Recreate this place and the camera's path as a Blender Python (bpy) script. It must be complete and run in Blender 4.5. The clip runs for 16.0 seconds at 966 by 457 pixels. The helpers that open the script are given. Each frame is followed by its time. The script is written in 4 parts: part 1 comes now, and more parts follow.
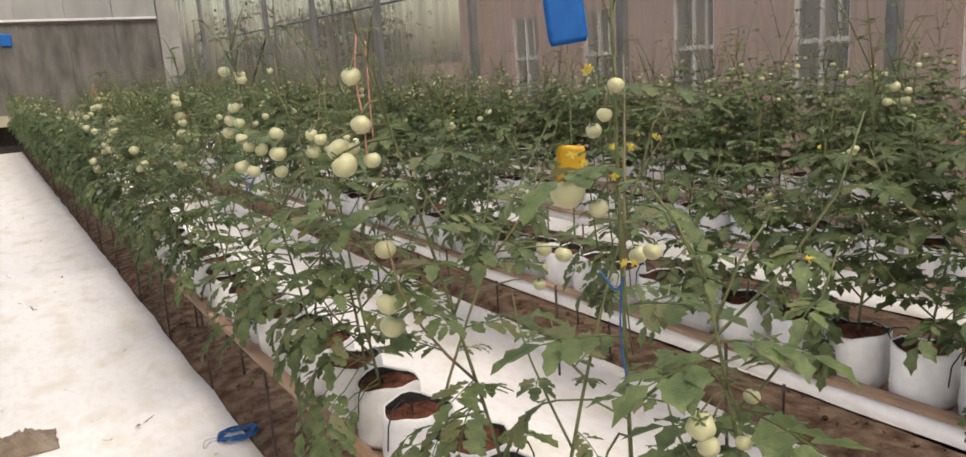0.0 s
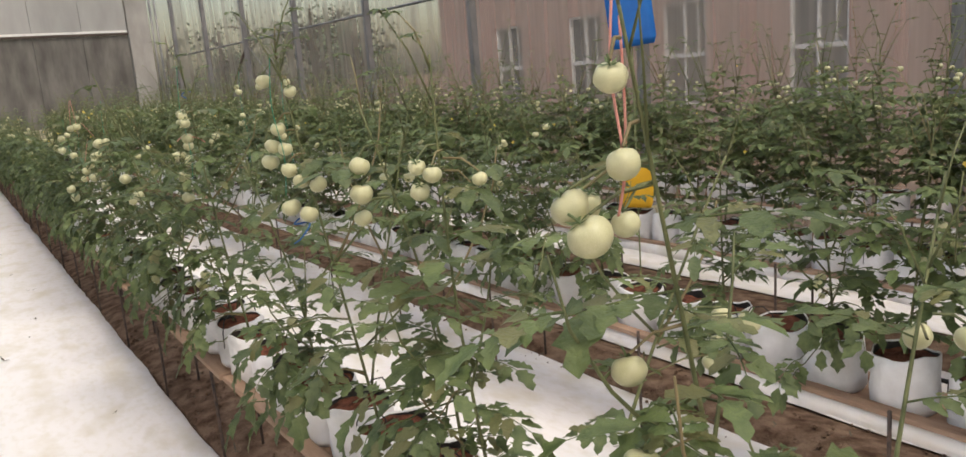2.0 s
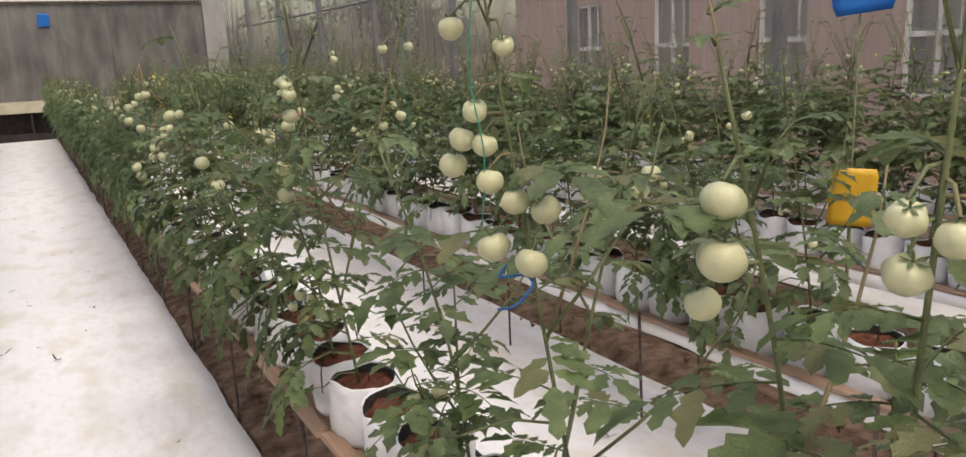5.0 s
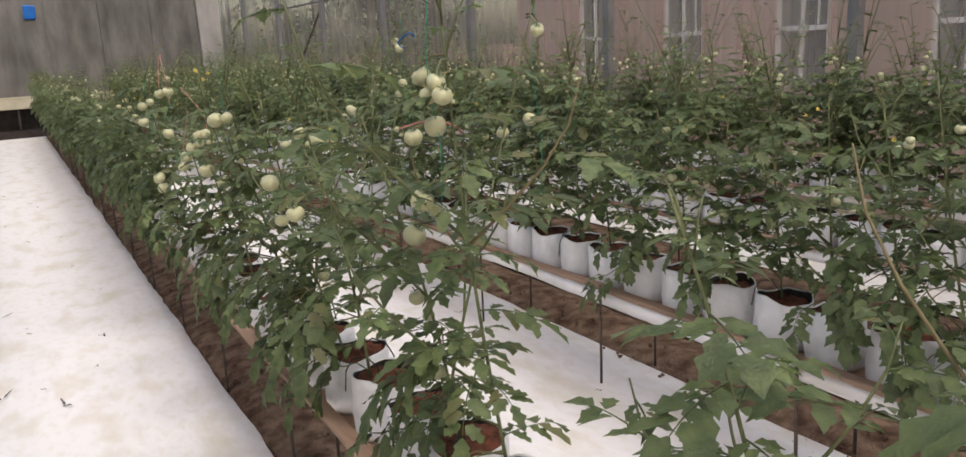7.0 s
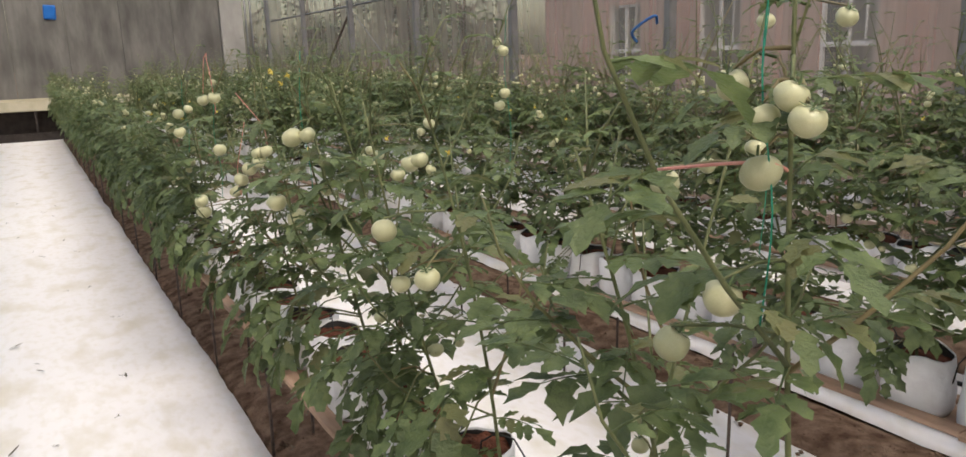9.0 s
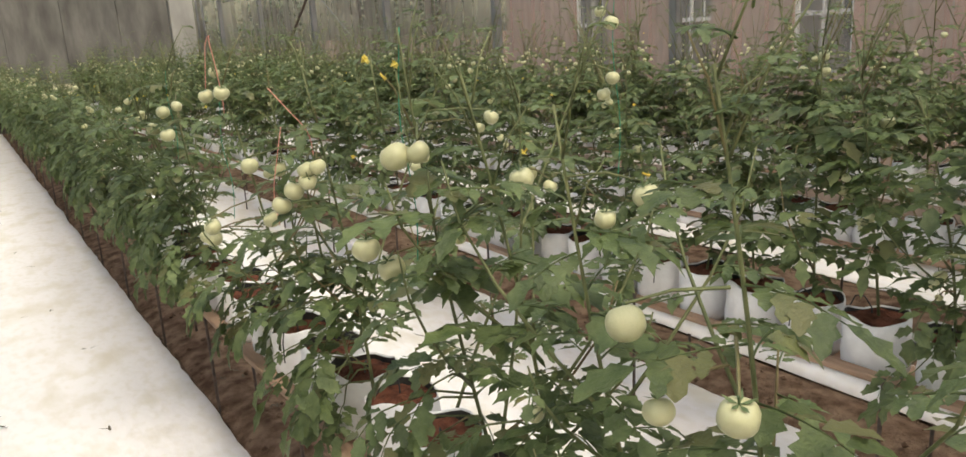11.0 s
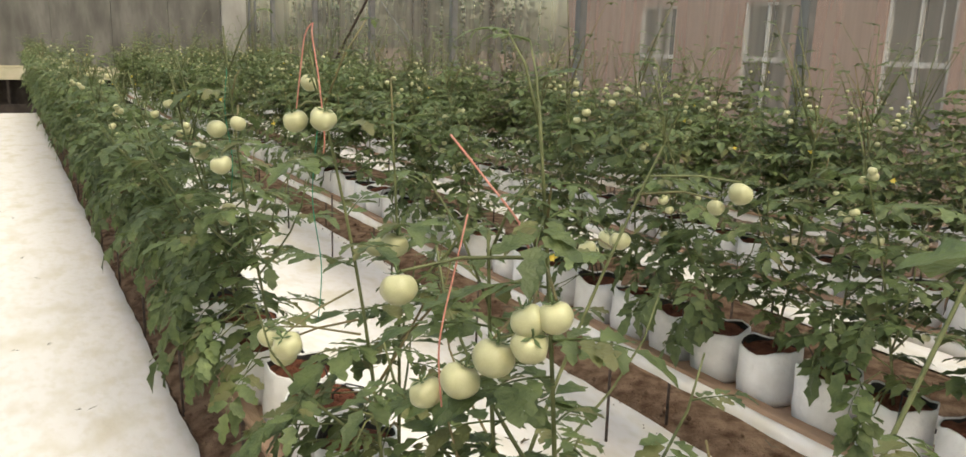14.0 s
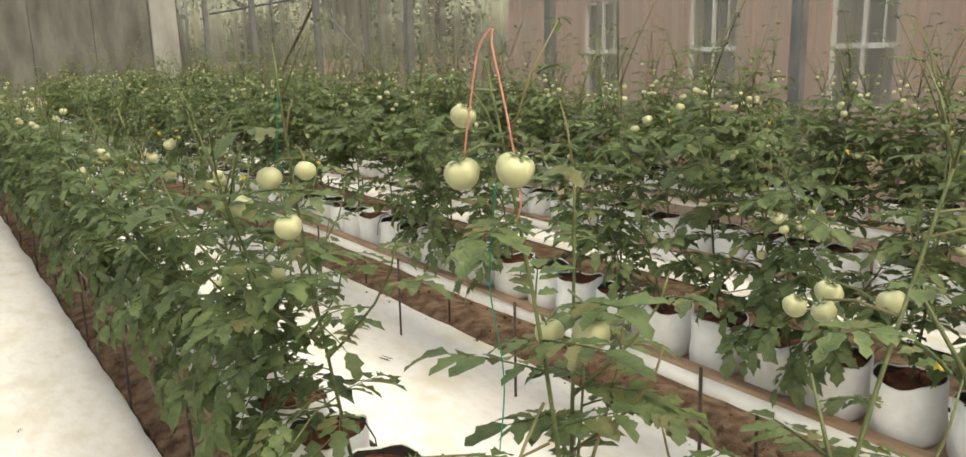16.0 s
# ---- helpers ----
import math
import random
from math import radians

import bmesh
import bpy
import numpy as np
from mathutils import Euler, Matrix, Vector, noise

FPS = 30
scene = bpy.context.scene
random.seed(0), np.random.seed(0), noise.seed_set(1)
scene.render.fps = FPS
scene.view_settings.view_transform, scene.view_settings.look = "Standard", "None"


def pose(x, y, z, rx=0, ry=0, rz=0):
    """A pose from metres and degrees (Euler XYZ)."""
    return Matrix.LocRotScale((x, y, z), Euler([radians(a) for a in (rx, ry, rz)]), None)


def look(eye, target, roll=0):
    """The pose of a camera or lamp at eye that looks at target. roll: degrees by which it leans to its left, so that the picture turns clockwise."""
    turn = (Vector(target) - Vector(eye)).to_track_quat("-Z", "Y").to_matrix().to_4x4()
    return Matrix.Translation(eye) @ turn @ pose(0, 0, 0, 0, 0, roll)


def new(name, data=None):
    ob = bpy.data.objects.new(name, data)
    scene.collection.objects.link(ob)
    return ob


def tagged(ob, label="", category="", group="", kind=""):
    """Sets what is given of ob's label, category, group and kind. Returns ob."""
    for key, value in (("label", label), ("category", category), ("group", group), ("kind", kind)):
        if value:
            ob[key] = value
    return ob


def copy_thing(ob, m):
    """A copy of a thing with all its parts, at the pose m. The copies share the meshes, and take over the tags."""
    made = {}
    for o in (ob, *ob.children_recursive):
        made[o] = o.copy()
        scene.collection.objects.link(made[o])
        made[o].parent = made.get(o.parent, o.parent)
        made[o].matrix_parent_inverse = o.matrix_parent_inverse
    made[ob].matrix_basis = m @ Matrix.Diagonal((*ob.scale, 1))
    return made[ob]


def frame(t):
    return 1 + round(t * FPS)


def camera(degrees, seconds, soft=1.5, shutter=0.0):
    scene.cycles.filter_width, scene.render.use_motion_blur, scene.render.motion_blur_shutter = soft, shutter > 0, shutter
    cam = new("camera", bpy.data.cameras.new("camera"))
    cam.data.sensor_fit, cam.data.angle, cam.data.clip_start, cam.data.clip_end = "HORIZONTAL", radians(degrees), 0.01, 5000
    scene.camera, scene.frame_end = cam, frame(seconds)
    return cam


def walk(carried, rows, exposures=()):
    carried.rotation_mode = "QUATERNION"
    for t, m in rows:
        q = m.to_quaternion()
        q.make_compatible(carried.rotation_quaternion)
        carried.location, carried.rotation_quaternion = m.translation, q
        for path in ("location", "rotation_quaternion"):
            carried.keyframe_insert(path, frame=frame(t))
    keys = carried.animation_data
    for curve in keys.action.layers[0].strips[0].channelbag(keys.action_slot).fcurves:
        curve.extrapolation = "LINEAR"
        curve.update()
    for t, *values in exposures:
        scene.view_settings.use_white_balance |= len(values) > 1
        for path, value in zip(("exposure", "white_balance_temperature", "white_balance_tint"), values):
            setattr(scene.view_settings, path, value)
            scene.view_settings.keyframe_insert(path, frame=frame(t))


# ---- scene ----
cam = camera(63.1, 16.0, soft=1.5)
PATH = [
    (0, (0.087, 0.144, 1.696), (1.117, 1.805, 1.276), -3.7),
    (0.5, (0.097, 0.345, 1.679), (1.025, 2.064, 1.248), -4.0),
    (1, (0.196, 0.577, 1.685), (1.153, 2.273, 1.23), -4.1),
    (1.5, (0.205, 0.744, 1.673), (1.222, 2.398, 1.196), -3.9),
    (2, (0.109, 0.935, 1.699), (1.198, 2.564, 1.302), -4.5),
    (2.5, (0.142, 1.086, 1.688), (1.185, 2.741, 1.273), -4.3),
    (3, (0.233, 1.241, 1.692), (1.164, 2.961, 1.273), -3.2),
    (3.2, (0.253, 1.279, 1.684), (1.148, 3.02, 1.272), -3.5),
    (5.3, (0.24, 2.031, 1.665), (1.21, 3.725, 1.228), -2.7),
    (5.5, (0.262, 2.119, 1.661), (1.222, 3.822, 1.239), -2.5),
    (6, (0.238, 2.345, 1.663), (1.165, 4.067, 1.245), -2.5),
    (6.5, (0.133, 2.511, 1.698), (1.094, 4.188, 1.186), -4.9),
    (7, (0.18, 2.741, 1.674), (1.167, 4.42, 1.217), -3.1),
    (7.5, (0.212, 2.939, 1.68), (1.084, 4.694, 1.279), -1.8),
    (8, (0.205, 3.109, 1.659), (1.024, 4.877, 1.208), -1.5),
    (8.2, (0.18, 3.198, 1.659), (1.084, 4.93, 1.231), -1.0),
    (10.3, (0.212, 4.035, 1.681), (1.246, 5.69, 1.241), -2.9),
    (10.5, (0.187, 4.131, 1.686), (1.282, 5.754, 1.274), -3.9),
    (11, (0.162, 4.314, 1.673), (1.218, 5.941, 1.185), -3.3),
    (11.5, (0.258, 4.54, 1.672), (1.22, 6.231, 1.208), -3.6),
    (12, (0.338, 4.684, 1.662), (1.223, 6.423, 1.22), -3.9),
    (12.5, (0.328, 4.849, 1.649), (1.324, 6.525, 1.204), -1.8),
    (13, (0.23, 5.038, 1.672), (1.318, 6.647, 1.195), -2.8),
    (13.5, (0.251, 5.226, 1.65), (1.31, 6.849, 1.157), -1.3),
    (14, (0.354, 5.438, 1.666), (1.367, 7.104, 1.222), 1.9),
    (14.5, (0.346, 5.562, 1.661), (1.331, 7.247, 1.223), 1.7),
    (15, (0.233, 5.757, 1.687), (1.357, 7.364, 1.295), -0.6),
    (15.5, (0.174, 5.895, 1.68), (1.383, 7.43, 1.255), -0.0),
    (16, (0.248, 6.095, 1.674), (1.385, 7.682, 1.24), -1.5),
]
walk(cam, [(t, look(eye, target, roll)) for t, eye, target, roll in PATH],
     [(0.0, 0.80, 7050, 9), (5.5, 0.72, 6750, 11), (8.0, 0.70, 6700, 12), (10.5, 0.94, 7150, 4), (12.5, 0.92, 7200, 4), (14.5, 1.02, 7500, 0), (16.0, 1.15, 7650, -2)])

# ---- world, sun, exposure ----
world = bpy.data.worlds.new("overcast_sky")
scene.world = world
world.use_nodes = True
wn = world.node_tree.nodes
wl = world.node_tree.links
sky = wn.new("ShaderNodeTexSky")
sky.sky_type = "NISHITA"
sky.sun_disc = False
sky.sun_elevation = radians(58)
sky.sun_rotation = radians(200)
sky.air_density = 1.5
sky.dust_density = 4.0
wl.new(sky.outputs[0], wn["Background"].inputs[0])
wn["Background"].inputs[1].default_value = 0.13
sun_data = bpy.data.lights.new("sun", "SUN")
sun_data.energy = 1.4
sun_data.angle = radians(25)
sun_data.color = (1.0, 0.95, 0.88)
sun = new("sun", sun_data)
sun.matrix_world = look((0, 0, 30), (-3.5, 6.5, 14))


# ---- materials ----
def material(name, a, b, rough=0.6, scale=8.0, bump=0.1, bump_scale=None, metal=0.0, stretch=(1, 1, 1), detail=6.0,
             rand=0.0, spec=0.4, trans=0.0, spread=0.2, dry=None, fine_mix=0.0, centre=0.5):
    """Noise between two colours at two scales, with relief; rand: spread of value between pieces."""
    m = bpy.data.materials.new(name)
    m.use_nodes = True
    n, l = m.node_tree.nodes, m.node_tree.links
    p = n["Principled BSDF"]
    tc = n.new("ShaderNodeTexCoord")
    mp = n.new("ShaderNodeMapping")
    mp.inputs["Scale"].default_value = stretch
    l.new(tc.outputs["Object"], mp.inputs[0])
    big = n.new("ShaderNodeTexNoise")
    big.inputs["Scale"].default_value = scale
    big.inputs["Detail"].default_value = detail
    l.new(mp.outputs[0], big.inputs["Vector"])
    ramp = n.new("ShaderNodeMapRange")
    ramp.inputs[1].default_value = centre - spread
    ramp.inputs[2].default_value = centre + spread
    l.new(big.outputs[0], ramp.inputs[0])
    mix = n.new("ShaderNodeMix")
    mix.data_type = "RGBA"
    mix.inputs[6].default_value = (*a, 1)
    mix.inputs[7].default_value = (*b, 1)
    l.new(ramp.outputs[0], mix.inputs[0])
    out = mix.outputs[2]
    if rand:
        info = n.new("ShaderNodeObjectInfo")
        geo = n.new("ShaderNodeNewGeometry")
        add = n.new("ShaderNodeMath")
        add.operation = "ADD"
        l.new(info.outputs["Random"], add.inputs[0])
        l.new(geo.outputs["Random Per Island"], add.inputs[1])
        rg = n.new("ShaderNodeMapRange")
        rg.inputs[2].default_value = 2.0
        rg.inputs[3].default_value = 1 - rand
        rg.inputs[4].default_value = 1 + rand
        l.new(add.outputs[0], rg.inputs[0])
        hsv = n.new("ShaderNodeHueSaturation")
        l.new(rg.outputs[0], hsv.inputs["Value"])
        l.new(out, hsv.inputs["Color"])
        out = hsv.outputs[0]
    if dry:
        isl = n.new("ShaderNodeNewGeometry")
        cut = n.new("ShaderNodeMapRange")
        cut.inputs[1].default_value = 0.80
        cut.inputs[2].default_value = 1.0
        cut.inputs[4].default_value = 0.75
        l.new(isl.outputs["Random Per Island"], cut.inputs[0])
        wilt = n.new("ShaderNodeMix")
        wilt.data_type = "RGBA"
        wilt.inputs[7].default_value = (*dry, 1)
        l.new(cut.outputs[0], wilt.inputs[0])
        l.new(out, wilt.inputs[6])
        out = wilt.outputs[2]
    if fine_mix:
        blot = n.new("ShaderNodeTexNoise")
        blot.inputs["Scale"].default_value = scale * 5
        blot.inputs["Detail"].default_value = 8
        l.new(mp.outputs[0], blot.inputs["Vector"])
        br = n.new("ShaderNodeMapRange")
        br.inputs[1].default_value = 0.48
        br.inputs[2].default_value = 0.72
        br.inputs[4].default_value = fine_mix
        l.new(blot.outputs[0], br.inputs[0])
        bm_ = n.new("ShaderNodeMix")
        bm_.data_type = "RGBA"
        bm_.inputs[7].default_value = (*a, 1)
        l.new(br.outputs[0], bm_.inputs[0])
        l.new(out, bm_.inputs[6])
        out = bm_.outputs[2]
    l.new(out, p.inputs["Base Color"])
    p.inputs["Roughness"].default_value = rough
    p.inputs["Metallic"].default_value = metal
    p.inputs["Specular IOR Level"].default_value = spec
    fine = n.new("ShaderNodeTexNoise")
    fine.inputs["Scale"].default_value = bump_scale or scale * 6
    fine.inputs["Detail"].default_value = 4
    l.new(mp.outputs[0], fine.inputs["Vector"])
    bp = n.new("ShaderNodeBump")
    bp.inputs["Strength"].default_value = bump
    bp.inputs["Distance"].default_value = 0.02
    l.new(fine.outputs[0], bp.inputs["Height"])
    l.new(bp.outputs[0], p.inputs["Normal"])
    if trans:
        tr = n.new("ShaderNodeBsdfTranslucent")
        l.new(out, tr.inputs[0])
        ms = n.new("ShaderNodeMixShader")
        ms.inputs[0].default_value = trans
        l.new(p.outputs[0], ms.inputs[1])
        l.new(tr.outputs[0], ms.inputs[2])
        l.new(ms.outputs[0], n["Material Output"].inputs[0])
    return m


def film(name, colour, clear, streak, rough_scale):
    """Plastic sheet: part clear, part milky, in dirt and vertical streaks that paint the highlights on wrinkles."""
    m = bpy.data.materials.new(name)
    m.use_nodes = True
    n, l = m.node_tree.nodes, m.node_tree.links
    n.remove(n["Principled BSDF"])
    tc = n.new("ShaderNodeTexCoord")
    mp = n.new("ShaderNodeMapping")
    mp.inputs["Scale"].default_value = streak
    l.new(tc.outputs["Object"], mp.inputs[0])
    no = n.new("ShaderNodeTexNoise")
    no.inputs["Scale"].default_value = rough_scale
    no.inputs["Detail"].default_value = 8
    l.new(mp.outputs[0], no.inputs["Vector"])
    rg = n.new("ShaderNodeMapRange")
    rg.inputs[1].default_value = 0.3
    rg.inputs[2].default_value = 0.7
    rg.inputs[3].default_value = clear - 0.2
    rg.inputs[4].default_value = clear + 0.2
    l.new(no.outputs[0], rg.inputs[0])
    di = n.new("ShaderNodeBsdfDiffuse")
    tl = n.new("ShaderNodeBsdfTranslucent")
    di.inputs[0].default_value = tl.inputs[0].default_value = (*colour, 1)
    half = n.new("ShaderNodeMixShader")
    l.new(di.outputs[0], half.inputs[1])
    l.new(tl.outputs[0], half.inputs[2])
    ts = n.new("ShaderNodeBsdfTransparent")
    ms = n.new("ShaderNodeMixShader")
    l.new(rg.outputs[0], ms.inputs[0])
    l.new(half.outputs[0], ms.inputs[1])
    l.new(ts.outputs[0], ms.inputs[2])
    l.new(ms.outputs[0], n["Material Output"].inputs[0])
    return m


M_SOIL = material("soil", (0.080, 0.046, 0.030), (0.235, 0.160, 0.115), 0.95, 11, 1.0, 75, spec=0.1, spread=0.16, detail=10.0)
M_COVER = material("white_ground_cover", (0.73, 0.685, 0.61), (0.87, 0.845, 0.85), 0.55, 3.0, 0.30, 7, stretch=(1.5, 0.8, 1), spread=0.10, fine_mix=0.5, centre=0.40, detail=9.0)
M_WOOD = material("weathered_plank", (0.30, 0.19, 0.13), (0.44, 0.30, 0.22), 0.8, 9, 0.5, 70, stretch=(3, 0.35, 3), rand=0.15, spec=0.2)
M_BAG = material("white_poly", (0.70, 0.68, 0.68), (0.84, 0.83, 0.84), 0.42, 14, 0.45, 22, rand=0.05)
M_LINER = material("black_poly", (0.02, 0.02, 0.02), (0.05, 0.045, 0.04), 0.5, 20, 0.3)
M_COCO = material("coir_compost", (0.075, 0.030, 0.020), (0.25, 0.095, 0.058), 0.95, 22, 1.0, 120, rand=0.25, spec=0.1)
M_LEAF = material("tomato_leaf", (0.078, 0.116, 0.040), (0.185, 0.232, 0.088), 0.40, 28, 0.35, 160, rand=0.36, spec=0.6, trans=0.38, dry=(0.20, 0.18, 0.08))
M_STEM = material("tomato_stem", (0.085, 0.10, 0.04), (0.19, 0.20, 0.09), 0.6, 30, 0.2, rand=0.25, dry=(0.24, 0.15, 0.08))
M_FRUIT = material("unripe_tomato_skin", (0.44, 0.43, 0.235), (0.60, 0.575, 0.36), 0.34, 30, 0.03, 200, rand=0.10, spec=0.5)
M_CALYX = material("calyx", (0.07, 0.11, 0.04), (0.14, 0.18, 0.08), 0.6, 60, 0.1, rand=0.2)
M_PETAL = material("yellow_petal", (0.70, 0.52, 0.08), (0.80, 0.66, 0.18), 0.5, 60, 0.1, trans=0.3)
M_METAL = material("galvanised_steel", (0.16, 0.16, 0.17), (0.30, 0.29, 0.29), 0.55, 6, 0.1, 60, metal=0.5, stretch=(1, 1, 0.4))
M_ROD = material("rusty_rod", (0.05, 0.04, 0.04), (0.13, 0.09, 0.07), 0.8, 30, 0.3)
M_PANEL = material("grey_panel", (0.090, 0.084, 0.076), (0.20, 0.186, 0.170), 0.7, 1.8, 0.15, 14, stretch=(1.6, 1, 0.45), spread=0.17, fine_mix=0.3)
M_PANEL_UP = material("pale_panel", (0.30, 0.295, 0.285), (0.39, 0.385, 0.375), 0.6, 1.2, 0.1, 10, stretch=(1.5, 1, 0.5))
M_LEDGE = material("cream_concrete", (0.42, 0.38, 0.27), (0.55, 0.50, 0.38), 0.8, 4, 0.3, 40)
# near black: the shade below the end-wall ledge, put into the colour
M_RECESS_SHADE = material("recess_shade", (0.020, 0.015, 0.013), (0.05, 0.04, 0.035), 0.9, 6, 0.3)
M_PILLAR = material("whitewashed_pillar", (0.26, 0.25, 0.23), (0.42, 0.40, 0.38), 0.8, 2.5, 0.2, 20, stretch=(1, 1, 0.4))
M_PINK = material("pink_render", (0.39, 0.245, 0.20), (0.51, 0.335, 0.275), 0.85, 0.7, 0.2, 30, stretch=(1, 1, 0.5))
M_FRAME = material("white_paint", (0.70, 0.70, 0.68), (0.82, 0.81, 0.79), 0.5, 6, 0.05)
M_PANE = material("window_glass", (0.07, 0.08, 0.08), (0.12, 0.13, 0.13), 0.08, 1.2, 0.02, spec=0.6)
M_BLUE = material("blue_card", (0.004, 0.10, 0.38), (0.008, 0.14, 0.48), 0.45, 9, 0.06, 40)
M_YELLOW = material("yellow_card", (0.60, 0.33, 0.015), (0.70, 0.41, 0.03), 0.45, 12, 0.06, 40)
M_TWINE_B = material("blue_twine", (0.01, 0.07, 0.25), (0.03, 0.14, 0.38), 0.6, 60, 0.3)
M_TWINE_G = material("green_twine", (0.01, 0.20, 0.12), (0.03, 0.32, 0.20), 0.6, 60, 0.3)
M_TWINE_P = material("pink_twine", (0.62, 0.22, 0.18), (0.75, 0.36, 0.30), 0.6, 60, 0.3)
M_DRY = material("dry_leaf", (0.07, 0.06, 0.045), (0.16, 0.13, 0.09), 0.85, 30, 0.5)
M_SACK = material("brown_sack", (0.20, 0.15, 0.11), (0.36, 0.29, 0.23), 0.9, 12, 0.6, 80)
M_TUBE = material("black_tube", (0.015, 0.015, 0.015), (0.035, 0.035, 0.035), 0.5, 20, 0.05)
M_TREE = material("outside_leaf", (0.05, 0.08, 0.04), (0.12, 0.16, 0.08), 0.6, 3, 0.3, rand=0.4)
M_BARK = material("bark", (0.09, 0.07, 0.05), (0.17, 0.14, 0.11), 0.9, 9, 0.8, stretch=(1, 1, 0.3))
# upright milky streaks stand in for light catching the film's wrinkles
M_FILM = film("side_film", (0.41, 0.368, 0.322), 0.47, (1, 1.9, 0.05), 2.6)
M_ROOF = film("roof_film", (0.80, 0.80, 0.80), 0.62, (0.4, 0.4, 0.4), 1.0)


# ---- building helpers ----
def part(name, bm, mat, parent=None, label="", smooth=False):
    me = bpy.data.meshes.new(name)
    bm.to_mesh(me)
    bm.free()
    return piece(name, me, mat, parent, label, smooth)


def piece(name, me, mat, parent=None, label="", smooth=False):
    if mat is not None and not me.materials:
        me.materials.append(mat)
    if smooth:
        me.polygons.foreach_set("use_smooth", [True] * len(me.polygons))
    ob = new(name, me)
    if parent is not None:
        ob.parent = parent
    if label:
        tagged(ob, label)
    return ob


def mesh_of(name, verts, faces, mat, smooth=True):
    me = bpy.data.meshes.new(name)
    me.from_pydata([tuple(v) for v in verts], [], faces)
    me.materials.append(mat)
    if smooth:
        me.polygons.foreach_set("use_smooth", [True] * len(me.polygons))
    me.update()
    return me


def empty(name, x=0, y=0, z=0, label="", category="", group="", kind=""):
    ob = new(name)
    ob.empty_display_size = 0.05
    ob.location = (x, y, z)
    return tagged(ob, label, category, group, kind)


def box(x0, y0, z0, x1, y1, z1, bevel=0.0):
    bm = bmesh.new()
    bmesh.ops.create_cube(bm, size=1, matrix=Matrix.Translation(((x0 + x1) / 2, (y0 + y1) / 2, (z0 + z1) / 2)) @ Matrix.Diagonal((x1 - x0, y1 - y0, z1 - z0, 1)))
    if bevel:
        bmesh.ops.bevel(bm, geom=bm.edges[:], offset=bevel, segments=2, affect="EDGES")
    return bm


def tube(points, radii, sides=6, verts=None, faces=None, cap=True):
    """A tube along points; adds to verts and faces."""
    verts = [] if verts is None else verts
    faces = [] if faces is None else faces
    pts = [Vector(p) for p in points]
    start = len(verts)
    side = None
    for i, p in enumerate(pts):
        d = (pts[min(i + 1, len(pts) - 1)] - pts[max(i - 1, 0)])
        d = d.normalized() if d.length > 1e-9 else Vector((0, 0, 1))
        ref = Vector((1, 0, 0)) if abs(d.x) < 0.8 else Vector((0, 1, 0))
        side = (ref - d * ref.dot(d)).normalized() if side is None else (side - d * side.dot(d)).normalized()
        up = d.cross(side)
        r = radii[i] if hasattr(radii, "__len__") else radii
        for k in range(sides):
            a = 2 * math.pi * k / sides
            verts.append(p + (side * math.cos(a) + up * math.sin(a)) * r)
    for i in range(len(pts) - 1):
        for k in range(sides):
            a, b = start + i * sides + k, start + i * sides + (k + 1) % sides
            faces.append((a, b, b + sides, a + sides))
    if cap:
        faces.append(tuple(start + k for k in reversed(range(sides))))
        faces.append(tuple(start + (len(pts) - 1) * sides + k for k in range(sides)))
    return verts, faces


def tube_piece(name, points, radii, mat, parent=None, label="", sides=6):
    v, f = tube(points, radii, sides)
    return piece(name, mesh_of(name, v, f, mat), None, parent, label)


def rough_sheet(name, x0, x1, y0, y1, z, step, wave, edge, mat, thick=0.004, seed=0):
    """A laid sheet with gentle waves and uneven long edges, with thickness."""
    nx, ny = max(2, int((x1 - x0) / step)), max(2, int((y1 - y0) / step))
    verts, faces = [], []
    for j in range(ny + 1):
        y = y0 + (y1 - y0) * j / ny
        for i in range(nx + 1):
            u = i / nx
            x = x0 + (x1 - x0) * u
            e = edge * noise.noise((seed + u * 3, y * 1.7, 4.0)) + 0.4 * edge * noise.noise((seed + u * 3, y * 9, 7.0))
            x += e * (1 if i in (0, nx) else 0.3)
            zz = z + wave * (0.5 + noise.noise((x * 1.5 + seed, y * 1.1, 0)) + 0.5 * noise.noise((x * 5, y * 4 + seed, 3)))
            verts.append((x, y, max(zz, z)))
    w = nx + 1
    for j in range(ny):
        for i in range(nx):
            a = j * w + i
            faces.append((a, a + 1, a + 1 + w, a + w))
    me = mesh_of(name, verts, faces, mat)
    ob = piece(name, me, None)
    s = ob.modifiers.new("thickness", "SOLIDIFY")
    s.thickness = thick
    s.offset = -1
    return ob


# ---- large structure ----
Y0, Y1 = -7.0, 25.5          # ends of the house
XL, XR = -7.2, 6.4           # its sides

